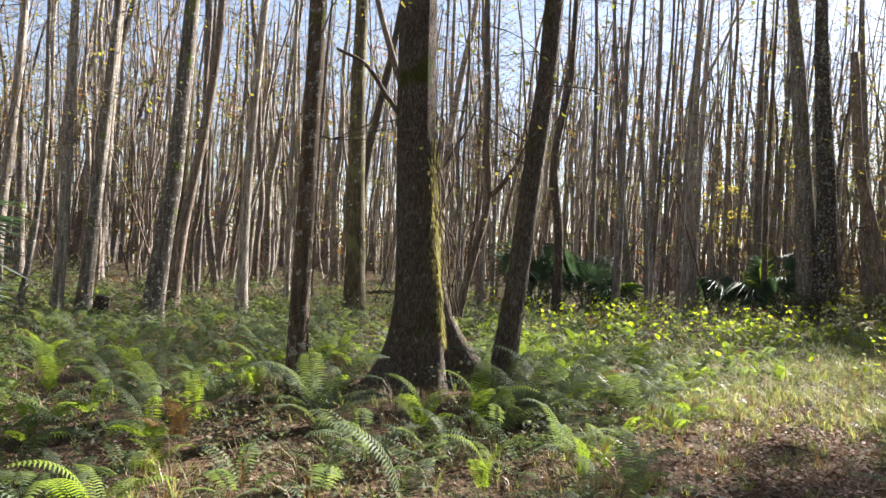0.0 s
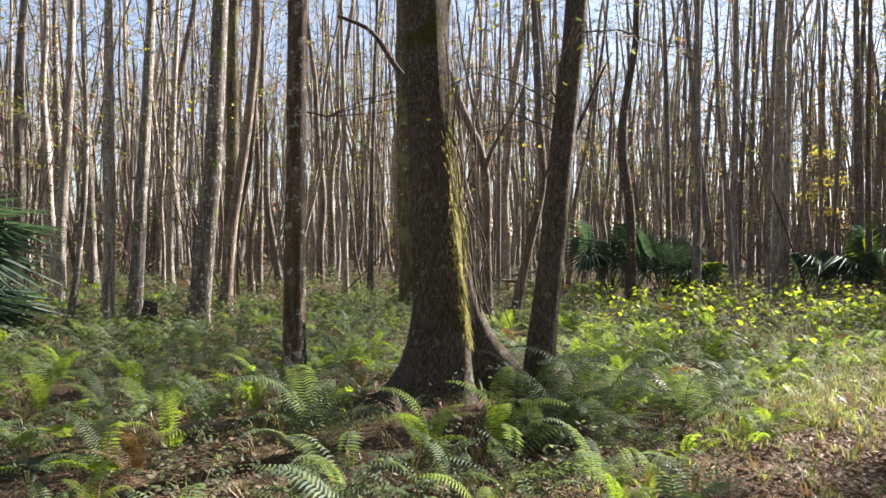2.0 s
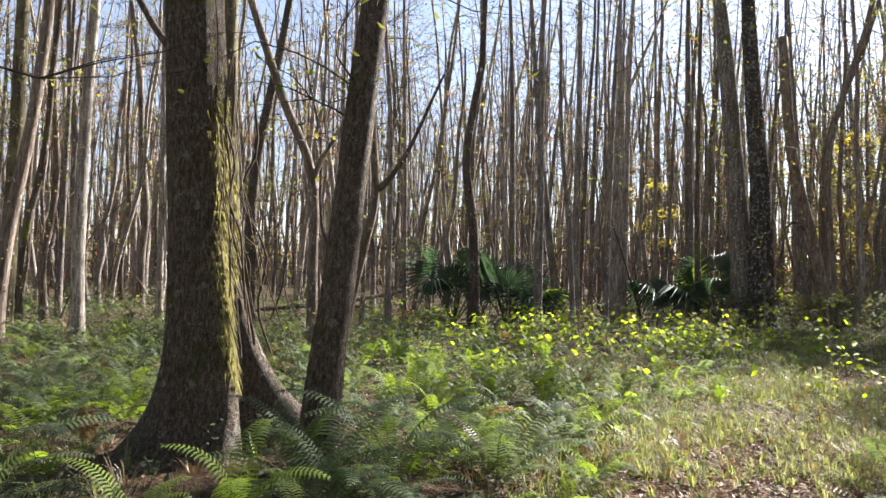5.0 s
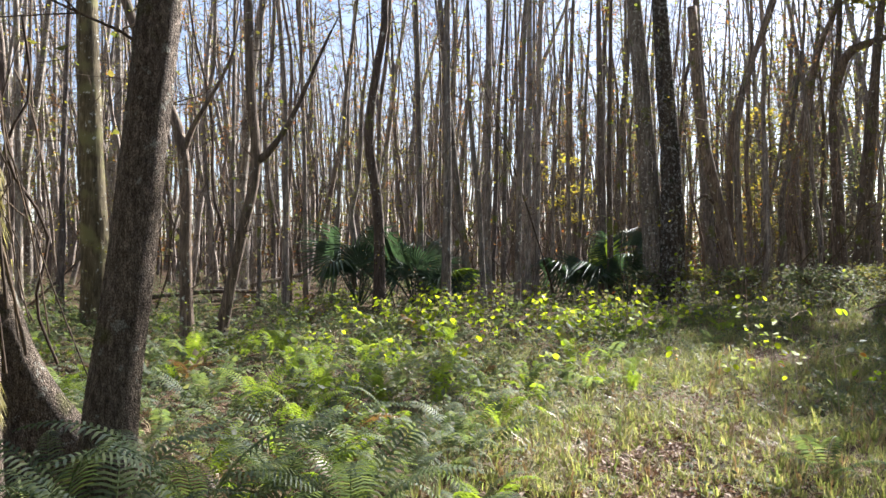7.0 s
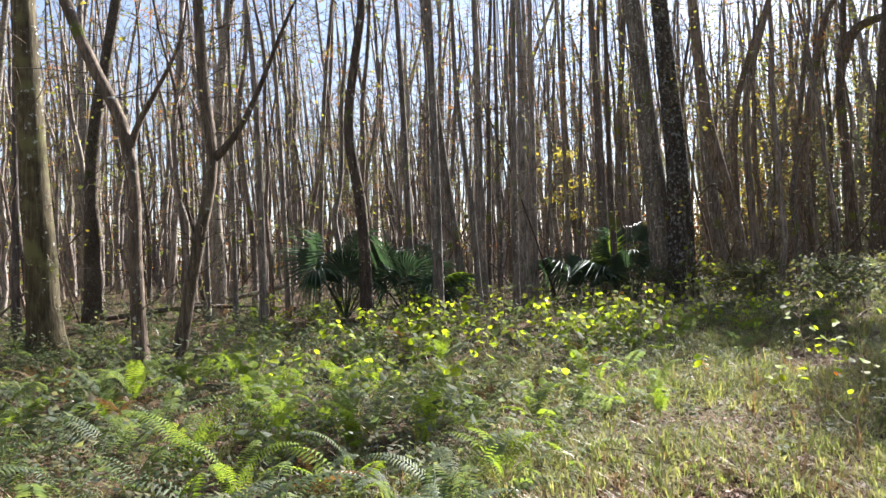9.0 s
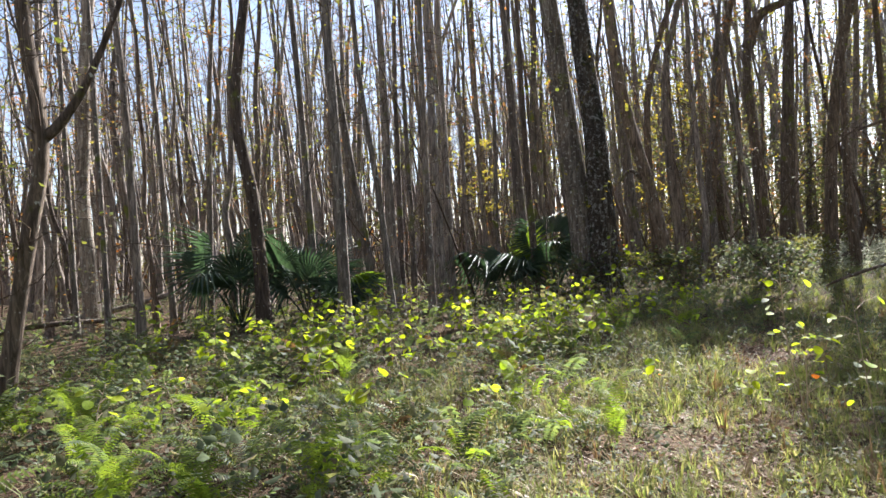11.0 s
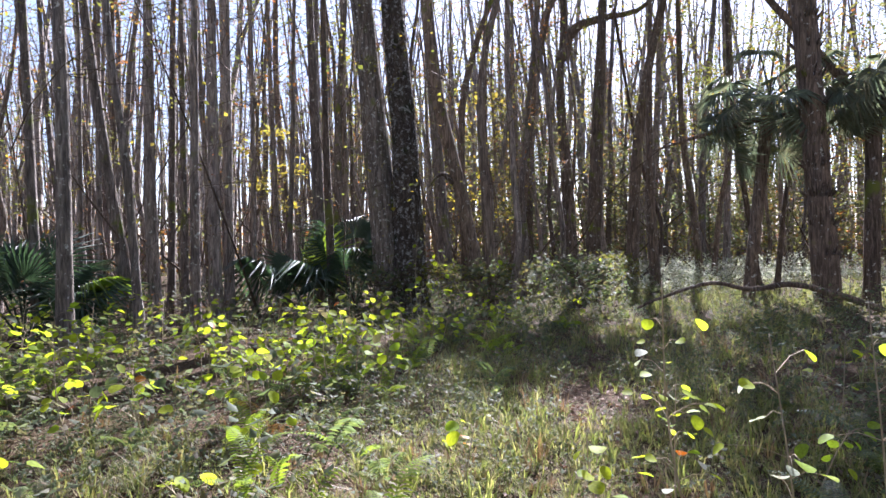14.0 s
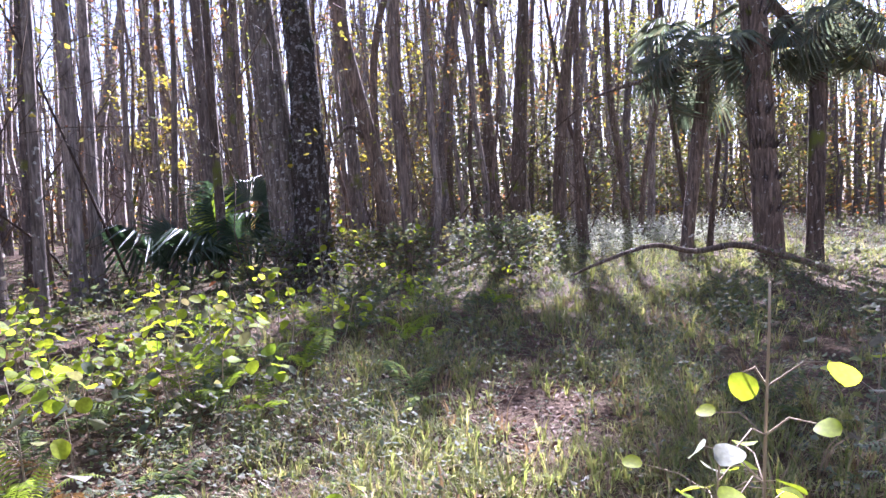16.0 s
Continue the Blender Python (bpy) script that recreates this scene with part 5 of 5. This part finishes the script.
# whitish colour stands for sun on the herbs
tagged(new("pale_herbs", scatter(SPRIGS, 900, lambda r: (r.uniform(17, 27), r.uniform(20, 29)), 8, 1.2, 2.4).mesh("pale_herbs", PALE_SUNLIT)), "herbs whitened to look sunlit at the edge of the clearing", "undergrowth", kind="stuff")
tagged(new("sunny_grass", scatter(TUFTS, 1300, lambda r: (r.uniform(16, 42), r.uniform(14, 36)), 5, 1.0, 2.0).mesh("sunny_grass", GRASS)), "pale sunlit grass of the clearing", "grass", kind="stuff")


def litter():
    r = random.Random(12)
    b = Batch()
    for _ in range(27000):
        if r.random() < 0.55:
            k = r.randrange(4, 27 if r.random() < 0.75 else 40)
            x, y = TRAIL[k] + (TRAIL[k + 1] - TRAIL[k]) * r.random()
            x, y = x + r.gauss(0, 0.45), y + r.gauss(0, 0.45)
        else:
            x, y = near_spot(r)
        z = ground_z(x, y) + r.uniform(0.004, 0.03)
        a, s = r.uniform(0, 6.28), r.uniform(0.014, 0.036)
        m = Matrix.Translation((x, y, z)) @ Euler((r.gauss(0, 0.35), r.gauss(0, 0.35), a)).to_matrix().to_4x4()
        c = r.uniform(0.1, 0.45) * s
        b.add([(-s, 0, 0), (0, -s * 0.45, c), (s, 0, 0), (0, s * 0.45, c)], [[0, 1, 2], [0, 2, 3]], m)
    tagged(new("leaf_litter", b.mesh("leaf_litter", LITTER)), "dry brown fallen leaves strewn over the trail", "leaf litter", kind="stuff")
    t = Batch()
    for _ in range(700):
        x, y = near_spot(r)
        a, ln = r.uniform(0, 6.28), r.uniform(0.1, 0.5)
        z = ground_z(x, y) + 0.02
        t.add(*tube([(x, y, z), (x + math.cos(a) * ln * 0.5, y + math.sin(a) * ln * 0.5, z + r.uniform(0, 0.05)), (x + math.cos(a + 0.2) * ln, y + math.sin(a + 0.2) * ln, z + r.uniform(0, 0.1))], [0.005, 0.004, 0.002], 3, cap=False))
    tagged(new("fallen_twigs", t.mesh("fallen_twigs", TWIG)), "thin dead twigs on the ground", "branchwork", kind="stuff")


litter()

# ---- saplings with large yellow-green leaves ----


def round_leaf(size, seed):
    """A broad, slightly cupped leaf lying towards +y, with a folded midrib."""
    r = random.Random(seed)
    n = 9
    v, t = [(0, 0, 0)], []
    mids = []
    for k in range(1, n):
        s = k / (n - 1)
        mids.append((0, s * size, -0.10 * size * s * s))
    left, right = [], []
    for k in range(n):
        s = k / (n - 1)
        w = 0.46 * size * (math.sin(math.pi * min(1, s * 0.93 + 0.05)) ** 0.62) * (1 + 0.06 * r.uniform(-1, 1)) if k < n - 1 else 0.0
        left.append((-w, s * size, 0.10 * size * math.sin(math.pi * s) - 0.10 * size * s * s))
        right.append((w, s * size, 0.10 * size * math.sin(math.pi * s) - 0.10 * size * s * s))
    v = [(0, 0, 0)] + mids + left[1:-1] + right[1:-1]
    nm = len(mids)
    L, R = 1 + nm, 1 + nm + n - 2
    for off, flip in ((L, False), (R, True)):
        t += [[0, 1, off] if flip else [0, off, 1]]
        for k in range(n - 3):
            q = [[1 + k, off + k, off + k + 1], [1 + k, off + k + 1, 2 + k]]
            t += [list(reversed(z)) for z in q] if flip else q
        e = [nm - 1, off + n - 3, nm]
        t += [list(reversed(e)) if flip else e]
    return v, t


LEAF_MESH = []
for _k, (_s, _mt) in enumerate(((0.10, YELLOW), (0.085, YELLOW), (0.115, YELLOW), (0.09, ORANGE), (0.095, HERB), (0.10, PALE_SUNLIT))):
    _v, _f = round_leaf(_s, _k)
    _me = tri_mesh("leaf", _v, _f)
    _me.materials.append(_mt)
    _me.polygons.foreach_set("use_smooth", np.ones(len(_me.polygons), dtype=bool))
    LEAF_MESH.append(_me)


def sapling(x, y, height, leaves, lean=(0, 0), size=1.0, seed=0, orange=0, label="", dull=0.0, stem_r=0.0055, reach=1.0, pale=0.0):
    r = random.Random(seed)
    root = thing("sapling", Matrix.Translation((x, y, ground_z(x, y) - 0.02)), label or "thin sapling with broad yellow-green autumn leaves", "sapling", "saplings along the trail")
    top = Vector((lean[0], lean[1], height))
    path = spline([(0, 0, 0), tuple(top * 0.5 + Vector((r.uniform(-0.05, 0.05), r.uniform(-0.05, 0.05), 0.04))), tuple(top)], 14)
    b = Batch()
    b.add(*tube(path, [stem_r * (1 - 0.6 * k / 13) for k in range(14)], 5))
    part("stem", b.mesh("stem", STEM, smooth=True), root)
    tw = Batch()
    for k in range(leaves):
        s = r.uniform(0.35, 0.9 if reach > 1 else 1.0)
        p = Vector(path[int(s * 13)])
        a = r.uniform(0, 6.28)
        d = Vector((math.cos(a), math.sin(a), r.uniform(0.0, 0.5))).normalized()
        q = p + d * r.uniform(0.05, 0.30) * (1.25 - 0.6 * s) * size * reach
        tw.add(*tube([tuple(p), tuple((p + q) / 2 + Vector((0, 0, 0.02))), tuple(q)], [0.0022, 0.0018, 0.0014], 3, cap=False))
        m = Matrix.Translation(q) @ Matrix.Rotation(a - math.pi / 2 + r.uniform(-0.6, 0.6), 4, "Z") @ Matrix.Rotation(r.uniform(-1.0, 0.25), 4, "X") @ Matrix.Rotation(r.uniform(-0.6, 0.6), 4, "Y") @ Matrix.Scale(size * r.uniform(0.7, 1.15), 4)
        me = LEAF_MESH[3] if k < orange else LEAF_MESH[5] if r.random() < pale else (LEAF_MESH[4] if r.random() < dull else LEAF_MESH[r.randrange(3)])
        part("leaf", me, root, "orange autumn leaf" if k < orange else "", m)
    tagged(part("branchwork", tw.mesh("branchwork", STEM), root), kind="stuff")
    return root


sapling(6.38, 11.42, 1.25, 18, (-0.24, -0.03), 0.52, 1, label="pale-stemmed sapling with broad yellow-green leaves beside the trail", reach=1.35, pale=0.2)
sapling(6.69, 11.80, 0.74, 18, (0.02, 0.0), 0.72, 2, 1, reach=1.4, pale=0.2)
sapling(6.42, 12.00, 0.52, 8, (-0.05, 0.05), 0.70, 3, reach=1.2)
sapling(6.52, 11.08, 1.04, 11, (-0.10, 0.06), 0.68, 31, reach=1.4, pale=0.25)
sapling(6.74, 10.88, 1.16, 10, (-0.08, 0.03), 0.66, 32, 1, reach=1.4, pale=0.25)
sapling(6.2, 12.86, 0.36, 6, (0.16, 0.1), 0.8, 4, 2, label="tiny sapling with yellow and orange leaves on the trail edge")
sapling(5.2, 13.4, 0.38, 8, (0.05, 0.1), 0.8, 5)
for _k, (_x, _y) in enumerate(((3.1, 13.5), (2.8, 13.0), (3.5, 13.9), (2.4, 13.8), (3.9, 13.2), (1.9, 13.3))):
    sapling(_x, _y, 0.42 + 0.05 * (_k % 3), 9, (0.08 * (_k % 3) - 0.08, 0.05), 0.85, 80 + _k)
sapling(4.75, 13.0, 0.30, 6, (-0.1, 0.1), 0.8, 6)


def plant_saplings():
    r = random.Random(55)
    n = 0
    while n < 92:
        x, y = r.gauss(6.2, 2.1), r.gauss(16.4, 1.7)
        if trail_distance(x, y) < 1.6 or y < 14.2:
            continue
        sapling(x, y, r.uniform(0.4, 0.85), r.randint(10, 18), (r.uniform(-0.15, 0.15), r.uniform(-0.15, 0.15)), r.uniform(0.7, 1.0), 200 + n, 1 if r.random() < 0.12 else 0, dull=0.25)
        n += 1
    for x, y in ((9.0, 16.6), (9.8, 17.2), (10.4, 18.2), (8.6, 17.6), (11.3, 17.4), (4.4, 10.9 + 3.4), (2.6, 15.4), (2.0, 14.6), (3.2, 16.4), (8.9, 12.2), (9.5, 11.8), (7.7, 11.7), (8.1, 10.9)):
        sapling(x, y, r.uniform(0.35, 0.75), r.randint(6, 11), (r.uniform(-0.15, 0.15), r.uniform(-0.15, 0.15)), 0.75, 300 + n, dull=0.12)
        n += 1
    for x, y, h in ((10.15, 20.1, 1.55), (10.45, 19.9, 1.3), (11.3, 19.4, 1.2), (12.6, 19.6, 1.1), (13.6, 19.2, 1.0)):
        sapling(x, y, h, 14, (r.uniform(-0.2, 0.2), r.uniform(-0.2, 0.2)), 0.9, 400 + n, dull=0.45)
        n += 1


plant_saplings()
